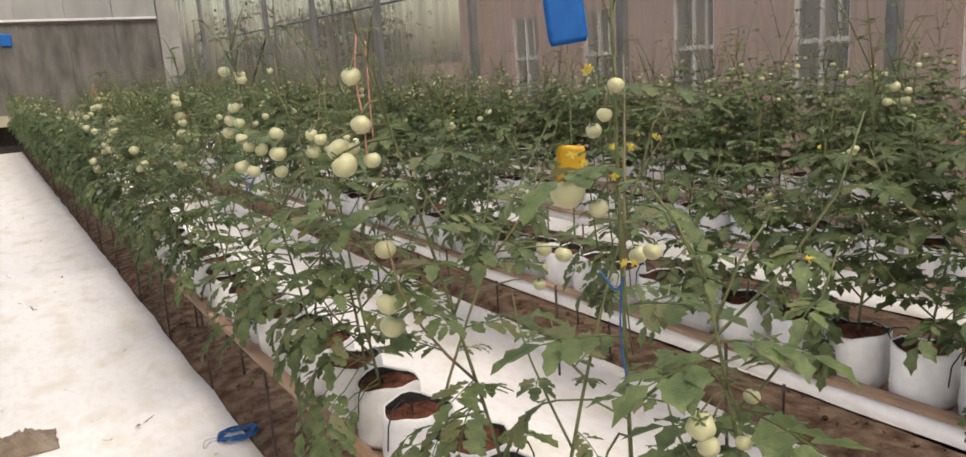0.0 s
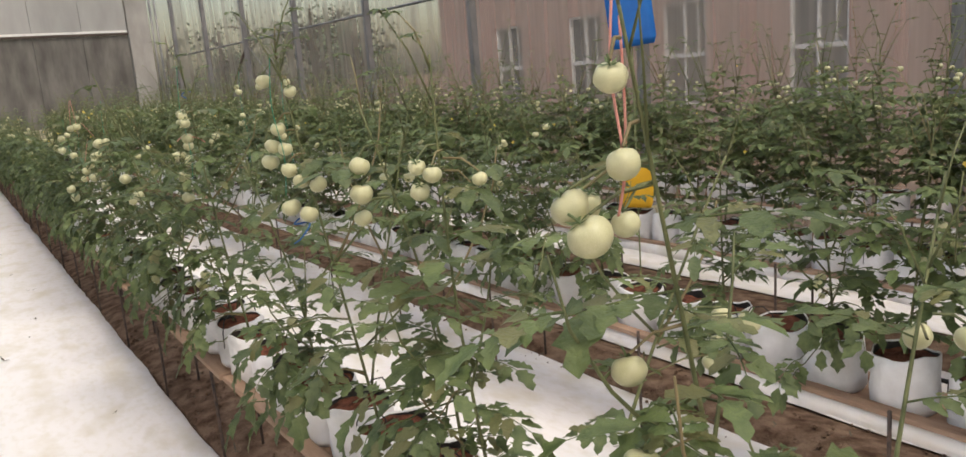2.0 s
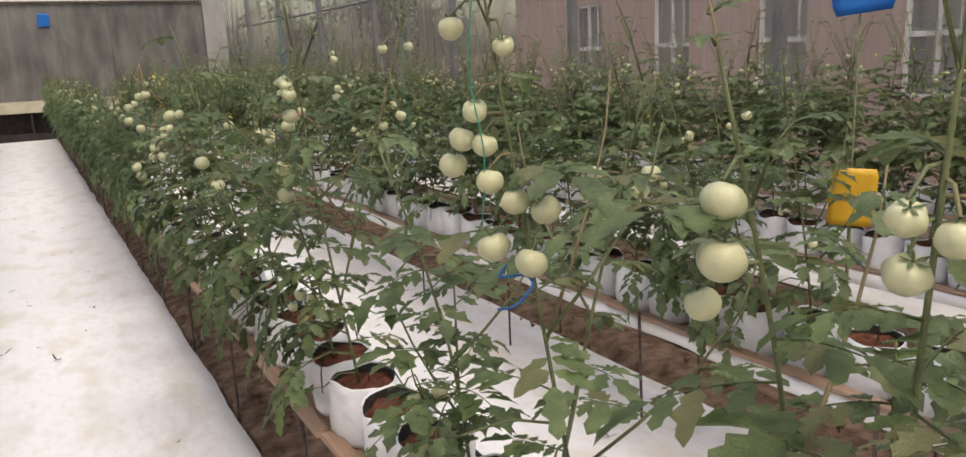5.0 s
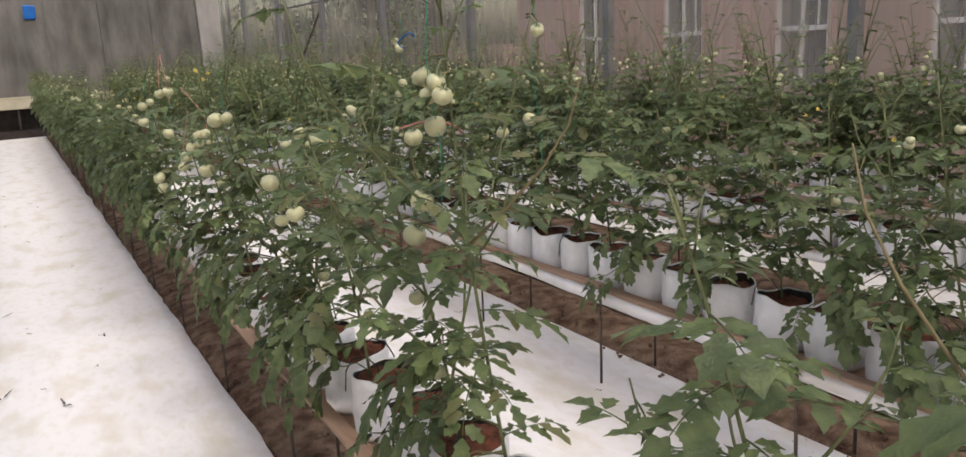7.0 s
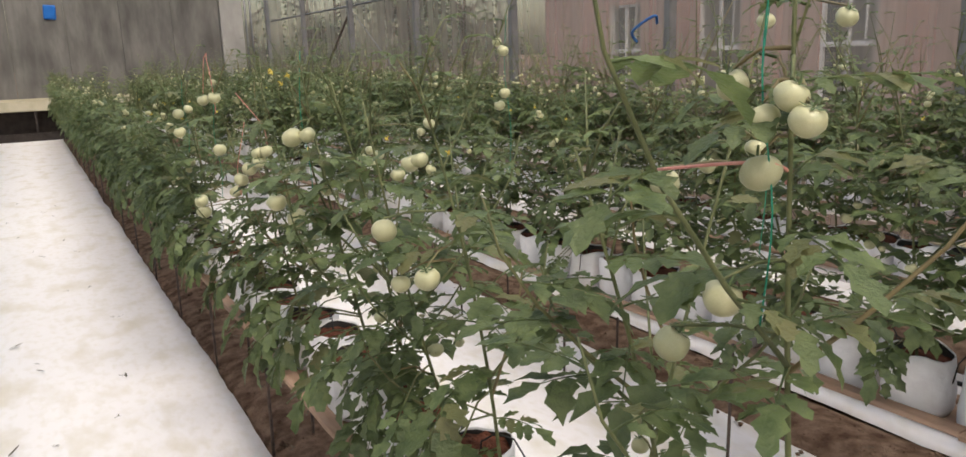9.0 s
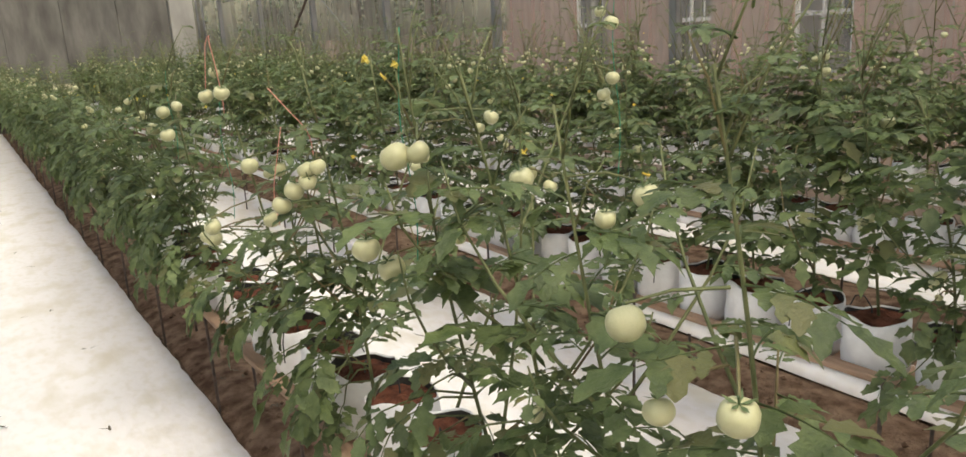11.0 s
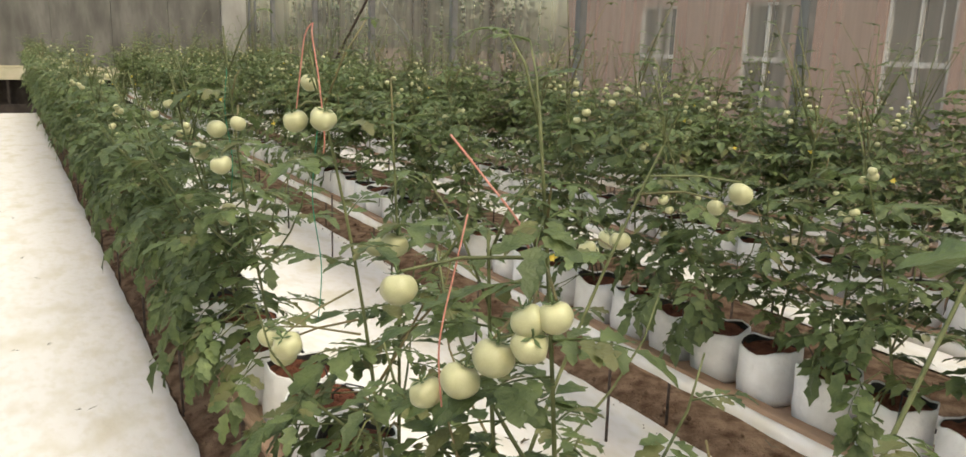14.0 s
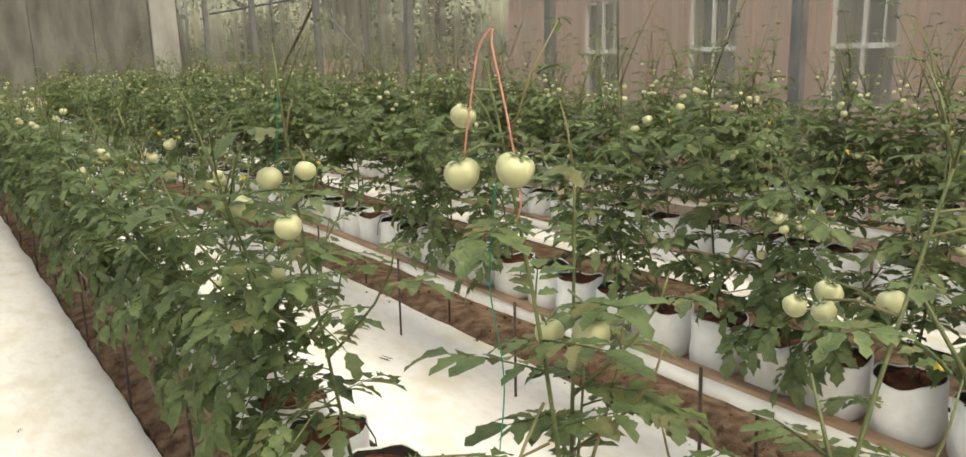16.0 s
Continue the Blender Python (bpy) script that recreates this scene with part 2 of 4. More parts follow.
# one ground sheet, finer and lumpy inside the house
g_v, g_f = [], []
gx = [-900, -200, -40, -12] + [XL + 0.16 * i for i in range(int((XR - XL) / 0.16) + 1)] + [12, 40, 200, 900]
gy = [-900, -200, -40, -12] + [Y0 + 0.2 * i for i in range(int((Y1 - Y0) / 0.2) + 1)] + [30, 60, 200, 900]
for yy in gy:
    for xx in gx:
        inside = XL < xx < XR and Y0 < yy < Y1
        g_v.append((xx, yy, -0.006 + (0.014 * noise.noise((xx * 2.3, yy * 2.3, 1)) + 0.006 * noise.noise((xx * 9, yy * 9, 2)) - 0.012 if inside else -0.01)))
for j in range(len(gy) - 1):
    for i in range(len(gx) - 1):
        a = j * len(gx) + i
        g_f.append((a, a + 1, a + 1 + len(gx), a + len(gx)))
ground = piece("ground", mesh_of("ground", g_v, g_f, M_SOIL), None)
tagged(ground, "reddish brown trodden soil under the benches", "ground", kind="structure")

# white woven cover on the aisles
for k, (a, b) in enumerate(((-0.47, 0.915), (1.36, 2.80), (3.25, 4.10), (4.65, 5.85), (-2.9, -1.55), (-5.2, -3.9))):
    ob = rough_sheet("aisle_cover", a, b, Y0 + 0.3, 25.15, 0.006, 0.11 if k < 2 else 0.22, 0.006, 0.022, M_COVER, seed=k * 11)
    tagged(ob, "white woven ground cover with cream dirt stains", "ground cover", "aisle covers", "structure")

# earth ridges under the benches
for k, (a, b) in enumerate(((0.93, 1.36), (2.81, 3.24), (4.12, 4.64), (-1.0, -0.48))):
    v, f = [], []
    n_y = 150
    for j in range(n_y + 1):
        y = Y0 + 0.5 + (25.0 - Y0 - 0.5) * j / n_y
        for i in range(7):
            u = i / 6
            h = 0.05 * math.sin(math.pi * u) ** 0.7 * (0.75 + 0.5 * noise.noise((u * 2, y * 1.6, k * 5.0)) + 0.3 * noise.noise((u * 6, y * 7, k)))
            v.append((a + (b - a) * u + 0.012 * noise.noise((u * 4, y * 5, 9 + k)), y, max(h, -0.004)))
    for j in range(n_y):
        for i in range(6):
            q = j * 7 + i
            f.append((q, q + 1, q + 8, q + 7))
    tagged(piece("soil_ridge", mesh_of("soil_ridge", v, f, M_SOIL), None), "low ridge of loose brown soil", "soil", "soil ridges", "structure")


def panel_wall():
    """The end wall: grey lower panels, a dark rail, pale upper panels, a ledge over a recess with painted shade."""
    wall = empty("wall_north", 0, Y1, 0, "grey panelled end wall with a pale upper band", "wall", kind="structure")
    y = 0.0
    x = XL
    k = 0
    while x < 4.96:
        w = min(1.22, 4.96 - x)
        ob = part("panel", box(x + 0.004, y + 0.004 * (k % 2), 0.97, x + w - 0.004, y + 0.10, 3.405, 0.004), M_PANEL, wall)
        up = part("upper_panel", box(x + 0.004, y - 0.02 + 0.003 * (k % 2), 3.475, x + w - 0.004, y + 0.10, 4.9, 0.004), M_PANEL_UP, wall, "pale upper panel")
        x += w
        k += 1
    part("rail", box(XL, -0.06, 3.41, 4.96, 0.06, 3.47, 0.006), M_ROD, wall, "dark horizontal rail")
    part("upper_trim", box(XL, -0.045, 3.472, 4.96, 0.05, 3.535, 0.006), M_FRAME, wall, "white trim strip")
    part("ledge", box(XL, -0.34, 0.71, 4.96, 0.09, 0.955, 0.015), M_LEDGE, wall, "cream concrete ledge")
    part("ledge_lip", box(XL, -0.10, 0.958, 4.96, -0.005, 1.0, 0.01), M_LEDGE, wall)
    # back, trough and brackets take the painted shade under the ledge
    part("recess", box(XL, -0.02, 0.0, 4.96, 0.09, 0.706), M_RECESS_SHADE, wall, "recess below the ledge, its shade put into the colour")
    part("trough_front", box(XL, -0.36, 0.0, 4.96, -0.32, 0.20, 0.01), M_RECESS_SHADE, wall)
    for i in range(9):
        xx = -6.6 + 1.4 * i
        part("bracket", box(xx, -0.32, 0.20, xx + 0.05, -0.02, 0.706), M_RECESS_SHADE, wall)
    part("pillar", box(4.98, -0.10, 0.0, 5.56, 0.22, 4.9, 0.02), M_PILLAR, wall, "whitewashed concrete pillar")
    for xx in (5.64, 5.78):
        v, f = tube([(xx, -0.06, 0), (xx, -0.06, 4.6)], 0.028, 10)
        piece("pipe", mesh_of("pipe", v, f, M_METAL), None, wall, "grey vertical pipe")
    return wall


panel_wall()


def film_sheet(name, length, height, axis, at, start, label, mat, period=0.35, depth=0.018):
    """An upright plastic sheet in slack vertical folds."""
    v, f = [], []
    n = int(length / 0.09)
    for i in range(n + 1):
        s = start + length * i / n
        for j in range(5):
            z = height * j / 4
            o = depth * (math.sin(s / period * 6.28 + 1.5 * noise.noise((s, z * 0.3, 0))) + 1.4 * noise.noise((s * 2.1, z * 0.4, 5)))
            v.append((at + o, s, z) if axis == "x" else (s, at + o, z))
    for i in range(n):
        for j in range(4):
            a = i * 5 + j
            f.append((a, a + 5, a + 6, a + 1))
    ob = piece(name, mesh_of(name, v, f, mat), None)
    return tagged(ob, label, "plastic sheet", kind="structure")


film_sheet("wall_east", Y1 - Y0, 4.4, "x", XR + 0.14, Y0, "slack milky plastic film along the side of the greenhouse", M_FILM)
film_sheet("wall_west", Y1 - Y0, 4.4, "x", XL - 0.14, Y0, "slack milky plastic film along the side of the greenhouse", M_FILM)
film_sheet("wall_south", XR - XL + 0.3, 4.4, "y", Y0 - 0.12, XL - 0.15, "slack milky plastic film closing the greenhouse", M_FILM)
film_sheet("wall_corner", XR + 0.14 - 5.58, 4.4, "y", Y1 + 0.05, 5.58, "dull plastic film beside the pillar", M_FILM)

# roof film in two shallow slopes
rv = [(XL - 0.3, Y0 - 0.2, 4.4), (XL - 0.3, Y1 + 0.2, 4.4), (-0.4, Y0 - 0.2, 5.9), (-0.4, Y1 + 0.2, 5.9), (XR + 0.3, Y0 - 0.2, 4.4), (XR + 0.3, Y1 + 0.2, 4.4)]
tagged(piece("ceiling", mesh_of("ceiling", rv, [(0, 2, 3, 1), (2, 4, 5, 3)], M_ROOF, False), None), "milky translucent greenhouse roof film", "roof", kind="structure")


def steel_post(x, y, w=0.075):
    post = empty("steel_post", x, y, 0, "dark grey square steel post of the greenhouse frame", "post", "frame posts")
    part("shaft", box(-w / 2, -w / 2, 0, w / 2, w / 2, 4.55, 0.008), M_METAL, post)
    part("foot", box(-0.13, -0.13, 0, 0.13, 0.13, 0.14, 0.02), M_LEDGE, post, "concrete footing")
    part("base_plate", box(-0.09, -0.09, 0.142, 0.09, 0.09, 0.155, 0.003), M_METAL, post)
    return post


first_post = steel_post(XR - 0.2, 3.74, 0.10)
for i in range(-3, 8):
    if i:
        copy_thing(first_post, pose(XR - 0.2, 3.74 + 3.09 * i, 0, 0, 0, 0))
for i in range(-3, 8):
    copy_thing(first_post, pose(XL + 0.2, 3.74 + 3.09 * i, 0))
# the diagonal brace and its wire, meeting on one post
brace = empty("diagonal_brace", XR - 0.15, 19.2, 0, "dark diagonal steel brace between two posts", "brace")
tube_piece("rod", [(0, 3.05, 0.65), (0, 0.05, 2.68)], 0.026, M_ROD, brace, sides=8)
wire = empty("brace_wire", XR - 0.17, 19.2, 0, "thin pale bracing wire between two posts", "wire")
tube_piece("strand", [(0, -3.05, 0.85), (0, -0.05, 2.62)], 0.008, M_METAL, wire, sides=5)
# horizontal girts
for zz in (2.75,):
    girt = empty("side_girt", XR - 0.05, Y0, zz, "horizontal steel pipe along the side film", "pipe")
    tube_piece("shaft", [(0, 0, 0), (0, Y1 - Y0, 0)], 0.022, M_METAL, girt, sides=8)


# ---- outside: pink building and trees ----
def pink_building():
    bx, z_top = 15.7, 7.0
    b = empty("pink_building", bx, 0, 0, "pink rendered building with white framed windows", "building")
    lo, hi = -14.0, 26.0
    wins = [(15.33 + 3.65 * k - 1.40, 15.33 + 3.65 * k) for k in range(-7, 3)]
    edges = [lo] + [e for w in wins for e in w] + [hi]
    # piers between the windows, and bands under and over them
    for i in range(0, len(edges), 2):
        part("pier", box(0, edges[i], 0.0, 0.3, edges[i + 1], z_top), M_PINK, b)
    for a, c in wins:
        part("sill_wall", box(0.0, a, 0.0, 0.3, c, 0.38), M_PINK, b)
        part("lintel_wall", box(0.0, a, 2.95, 0.3, c, z_top), M_PINK, b)
        w = part("window", box(0.16, a, 0.38, 0.18, c, 2.95), M_PANE, b, "dark window glass")
        for p in (a + 0.035, c - 0.035):
            part("window_frame", box(0.05, p - 0.035, 0.38, 0.158, p + 0.035, 2.95, 0.006), M_FRAME, w, "white window frame")
        m = a + (c - a) * 0.52
        part("mullion", box(0.06, m - 0.03, 0.45, 0.156, m + 0.03, 2.88, 0.006), M_FRAME, w, "white mullion")
        m2 = a + (c - a) * 0.24
        part("thin_bar", box(0.1, m2 - 0.012, 1.70, 0.155, m2 + 0.012, 2.88), M_FRAME, w)
        part("transom", box(0.055, a + 0.07, 1.58, 0.157, c - 0.07, 1.69, 0.006), M_FRAME, w, "white transom")
        part("bottom_frame", box(0.05, a + 0.07, 0.38, 0.158, c - 0.07, 0.45, 0.006), M_FRAME, w)
        part("top_frame", box(0.05, a + 0.07, 2.88, 0.158, c - 0.07, 2.95, 0.006), M_FRAME, w)
    part("roof", box(-0.5, lo - 0.4, z_top, 7.5, hi + 0.4, z_top + 0.3, 0.03), M_LEDGE, b)
    part("back", box(0.302, lo, 0.0, 7.0, hi, z_top - 0.003), M_PINK, b)
    return b


pink_building()


def leafy_tree(x, y, h, spread, seed):
    rnd = random.Random(seed)
    t = empty("tree", x, y, 0, "dull green leafy tree outside the film", "tree", "trees outside")
    v, f = [], []
    tube([(0, 0, -0.05), (0.05, 0.03, h * 0.3), (0.0, 0.1, h * 0.62), (0.05, 0.05, h * 0.9)], [0.14, 0.11, 0.07, 0.02], 8, v, f)
    tips = []
    for i in range(16):
        a, z = rnd.uniform(0, 6.28), rnd.uniform(0.18, 0.8) * h
        r = spread * rnd.uniform(0.5, 1.0)
        e = Vector((r * math.cos(a), r * math.sin(a), z + rnd.uniform(0.1, 0.5)))
        tube([(0, 0, z), tuple(e * 0.55 + Vector((0, 0, z * 0.45 + 0.1))), tuple(e)], [0.05, 0.03, 0.008], 5, v, f)
        tips += [e, e * 0.6 + Vector((0, 0, z * 0.4))]
    piece("trunk", mesh_of("trunk", v, f, M_BARK), None, t)
    v, f = [], []
    for e in tips:
        for _ in range(70):
            c = e + Vector((rnd.gauss(0, 0.33), rnd.gauss(0, 0.33), rnd.gauss(0, 0.28)))
            d = Vector((rnd.uniform(-1, 1), rnd.uniform(-1, 1), rnd.uniform(-0.7, 0.3))).normalized()
            s = d.cross(Vector((0, 0, 1))).normalized() * 0.05
            L = rnd.uniform(0.1, 0.18)
            k = len(v)
            v += [c, c + d * L * 0.5 + s, c + d * L, c + d * L * 0.5 - s]
            f.append((k, k + 1, k + 2, k + 3))
    ob = piece("crown", mesh_of("crown", v, f, M_TREE, False), None, t)
    return t


for i, (x, y, h, s) in enumerate(((9.6, 20.5, 3.6, 1.2), (10.5, 25.5, 4.6, 1.6), (9.0, 30.5, 4.2, 1.5), (13.0, 31.5, 5.0, 1.7), (12.0, 36.0, 5.5, 2.0), (17.0, 38.0, 6.0, 2.4), (8.2, 35.0, 4.4, 1.6))):
    leafy_tree(x, y, h, s, 40 + i)


# ---- benches with grow bags ----
def bench(x, z_rail, y0, y1, width, skirt, side=1, detail=True):
    """A low bench: plank rail on rods, cross bars, a slatted deck; side: which way the bags lie from the rail."""
    b = empty("bench", x, 0, 0, "low timber bench on thin rods carrying a row of grow bags", "bench", "plant benches")
    deck = z_rail - 0.03
    y, k = y0, 0
    rnd = random.Random(int(x * 100) + 5000)
    while y < y1:
        ln = min(rnd.uniform(1.6, 2.6), y1 - y)
        bm = bmesh.new()
        n = 8
        prev = None
        off, dz = rnd.uniform(-0.012, 0.012), rnd.uniform(-0.008, 0.008)
        for i in range(n + 1):
            yy = y + ln * i / n
            o = off + 0.012 * noise.noise((yy * 1.3, x, 0)) + rnd.uniform(-0.002, 0.002)
            zz = z_rail + dz + 0.014 * noise.noise((yy * 0.9, x, 4))
            w2, h2 = 0.026 + rnd.uniform(-0.002, 0.002), 0.011 + rnd.uniform(-0.0015, 0.0015)
            ring = [bm.verts.new((o + a * w2, yy, zz + c * h2)) for a, c in ((-1, -0.7), (-0.85, -1), (0.85, -1), (1, -0.7), (1, 0.7), (0.85, 1), (-0.85, 1), (-1, 0.7))]
            if prev:
                for q in range(8):
                    bm.faces.new((prev[q], prev[(q + 1) % 8], ring[(q + 1) % 8], ring[q]))
            else:
                bm.faces.new(ring)
            prev = ring
        bm.faces.new(prev[::-1])
        part("plank", bm, M_WOOD, b)
        y += ln + 0.006
        k += 1
    tube_piece("drip_line", [(side * (width + 0.03), y0 + (y1 - y0) * i / 40, deck + 0.05 + 0.006 * math.sin(i * 1.7)) for i in range(41)], 0.008, M_TUBE, b, "black drip line", 6)
    # back plank and deck boards
    bm = box(side * width - 0.02, y0, deck - 0.01, side * width + 0.02, y1, deck + 0.012, 0.003)
    part("back_plank", bm, M_WOOD, b)
    lo, hi = sorted((side * 0.03, side * (width - 0.03)))
    part("deck", box(lo, y0, deck - 0.02, hi, y1, deck - 0.006), M_WOOD, b, "grey timber deck under the bags")
    y = y0 + 0.3
    while y < y1:
        for xx in ((-0.034 if skirt else 0.008) * side, side * (width + 0.032 if skirt else width - 0.08)):
            h = z_rail + rnd.uniform(0.0, 0.03) if skirt else z_rail - 0.045
            tube_piece("rod", [(xx, y, -0.02), (xx + rnd.uniform(-0.006, 0.006), y + rnd.uniform(-0.01, 0.01), h)], 0.007, M_ROD, b, sides=6)
        y += 1.13 if detail else 1.6
    if skirt:
        v, f = [], []
        n = int((y1 - y0) / 0.06)
        for i in range(n + 1):
            yy = y0 + (y1 - y0) * i / n
            drop = 0.075 + 0.012 * noise.noise((yy * 2, x, 3)) + 0.006 * noise.noise((yy * 15, x, 3))
            o = 0.006 * noise.noise((yy * 6, x, 8))
            v += [(-0.012 * side + o * 0.3, yy, z_rail - 0.012), (-0.018 * side + o, yy, z_rail - drop)]
        f = [(2 * i, 2 * i + 2, 2 * i + 3, 2 * i + 1) for i in range(n)]
        s = piece("skirt", mesh_of("skirt", v, f, M_COVER), None, b, "white cover skirt with a frayed edge")
        so = s.modifiers.new("thickness", "SOLIDIFY")
        so.thickness = 0.003
    return b


def bag_meshes(seed, r=0.108, h=0.20):
    """A creased white bag, its black lining and the compost in it."""
    rnd = random.Random(seed)
    n = 22
    prof = ((0.90, 0.0), (1.0, 0.02), (1.03, 0.07), (0.99, 0.12), (1.0, 0.17), (0.985, h), (0.955, h + 0.004), (0.94, h - 0.004))
    ph = [rnd.uniform(0, 6.28) for _ in range(4)]

    def ring(s, z, amp=1.0):
        out = []
        for k in range(n):
            a = 2 * math.pi * k / n
            d = 1 + amp * (0.030 * math.sin(2 * a + ph[0]) + 0.022 * math.sin(3 * a + ph[1] + z * 9) + 0.014 * math.sin(7 * a + ph[2] + z * 22))
            zz = z + (0.010 * math.sin(2 * a + ph[3]) + 0.005 * math.sin(5 * a + ph[1]) if z > 0.15 else 0)
            out.append((r * s * d * math.cos(a), r * s * d * math.sin(a), zz))
        return out

    def skin(rows, close_last=False, close_first=False):
        v = [p for row in rows for p in row]
        f = []
        for i in range(len(rows) - 1):
            for k in range(n):
                a, c = i * n + k, i * n + (k + 1) % n
                f.append((a, c, c + n, a + n))
        if close_first:
            f.append(tuple(reversed(range(n))))
        if close_last:
            f.append(tuple((len(rows) - 1) * n + k for k in range(n)))
        return v, f

    bag = mesh_of("bag", *skin([ring(s, z) for s, z in prof], close_first=True), M_BAG)
    lin = mesh_of("liner", *skin([ring(0.938, h - 0.003), ring(0.93, h - 0.03), ring(0.90, h - 0.055)]), M_LINER)
    v, f = [], []
    lvl = h - rnd.uniform(0.010, 0.036)
    rows = []
    for s in (0.925, 0.75, 0.58, 0.4, 0.2):
        rows.append([(x, y, lvl + 0.016 * noise.noise((x * 38, y * 38, seed)) + 0.018 * (1 - s)) for x, y, _ in ring(s, 0.1)])
    com = mesh_of("compost", *skin(rows, close_last=True), M_COCO)
    return bag, lin, com


BAG_KINDS = []
for i in range(6):
    bag_thing = empty("grow_bag", 0, 0, 0, "white plastic grow bag filled with reddish brown coir, on the bench", "grow bag", "grow bags")
    for nm, me in zip(("bag", "liner", "compost"), bag_meshes(100 + i)):
        piece(nm, me, None, bag_thing)
    tube_piece("drip_tube", [(0.02, 0.01, 0.150), (0.025, 0.012, 0.215), (0.06, 0.03, 0.245), (0.10, 0.055, 0.235), (0.122, 0.07, 0.19), (0.128, 0.075, 0.12)], 0.0025, M_TUBE, bag_thing, "thin black drip tube", 5)
    BAG_KINDS.append(bag_thing)
bag_used = [0] * 6


def put_bag(x, y, z, rnd, far=False):
    k = rnd.randrange(6)
    m = pose(x, y, z, rnd.uniform(-3, 3), rnd.uniform(-3, 3), rnd.uniform(0, 360))
    if far:
        FAR_BAGS.append((BAG_KINDS[k], m))
        return None
    if not bag_used[k]:
        bag_used[k] = 1
        BAG_KINDS[k].matrix_basis = m
        return BAG_KINDS[k]
    return copy_thing(BAG_KINDS[k], m)


FAR_BAGS, FAR_PLANTS = [], []


def mesh_arrays(me, cache={}):
    if me.name not in cache:
        co = np.empty(len(me.vertices) * 3)
        me.vertices.foreach_get("co", co)
        lv = np.empty(len(me.loops), dtype=np.int32)
        me.loops.foreach_get("vertex_index", lv)
        lt = np.empty(len(me.polygons), dtype=np.int32)
        me.polygons.foreach_get("loop_total", lt)
        cache[me.name] = co.reshape(-1, 3), lv, lt
    return cache[me.name]


def join_far(name, items, label, category):
    """The far end of the rows, past counting, as one mesh."""
    cos, lvs, lts, mis, mats, base = [], [], [], [], [], 0

    def walk_down(ob, m):
        nonlocal base
        if ob.type == "MESH":
            co, lv, lt = mesh_arrays(ob.data)
            a = np.array(m)
            cos.append(co @ a[:3, :3].T + a[:3, 3])
            lvs.append(lv + base)
            lts.append(lt)
            mat = ob.data.materials[0]
            if mat not in mats:
                mats.append(mat)
            mis.append(np.full(len(lt), mats.index(mat), dtype=np.int32))
            base += len(co)
        for c in ob.children:
            walk_down(c, m @ c.matrix_basis)

    for thing, m in items:
        walk_down(thing, m)
    co, lv, lt, mi = (np.concatenate(q) for q in (cos, lvs, lts, mis))
    me = bpy.data.meshes.new(name)
    me.vertices.add(len(co))
    me.vertices.foreach_set("co", co.ravel())
    me.loops.add(len(lv))
    me.loops.foreach_set("vertex_index", lv)
    me.polygons.add(len(lt))
    me.polygons.foreach_set("loop_start", np.concatenate(([0], np.cumsum(lt)[:-1])).astype(np.int32))
    for mat in mats:
        me.materials.append(mat)
    me.polygons.foreach_set("material_index", mi)
    me.update(calc_edges=True)
    tagged(new(name, me), label, category, kind="stuff")


# ---- tomato plants ----
def leaflet(v, f, base, d, up, L, W, seg, rnd, droop=0.25, fold=0.25):
    """One lobed leaflet: a folded, drooping blade with a toothed outline."""
    d = d.normalized()
    s = d.cross(up)
    s = s.normalized() if s.length > 1e-6 else Vector((1, 0, 0))
    n = s.cross(d).normalized()
    start = len(v)
    curl = rnd.uniform(-0.25, 0.25)
    for i in range(seg + 1):
        u = i / seg
        mid = base + d * (L * (u - 0.12 * droop * u * u)) - n * (L * droop * u * u) + s * (L * 0.08 * curl * u)
        w = W * (math.sin(math.pi * min(1, u * 0.86 + 0.10)) ** 0.8) * (1 - 0.25 * u)
        if i == 0:
            w = W * 0.10
        elif i == seg:
            w = W * 0.03
        elif seg > 3:
            w *= (1.12 if i % 2 else 0.70) * rnd.uniform(0.85, 1.12)
        lift = fold * w * rnd.uniform(0.6, 1.2)
        back = d * (0.25 * w if (seg > 3 and i % 2) else 0)
        v += [mid + s * w + n * lift + back, mid, mid - s * w + n * lift * rnd.uniform(0.5, 1.3) + back]
    for i in range(seg):
        a = start + 3 * i
        f += [(a, a + 1, a + 4, a + 3), (a + 1, a + 2, a + 5, a + 4)]


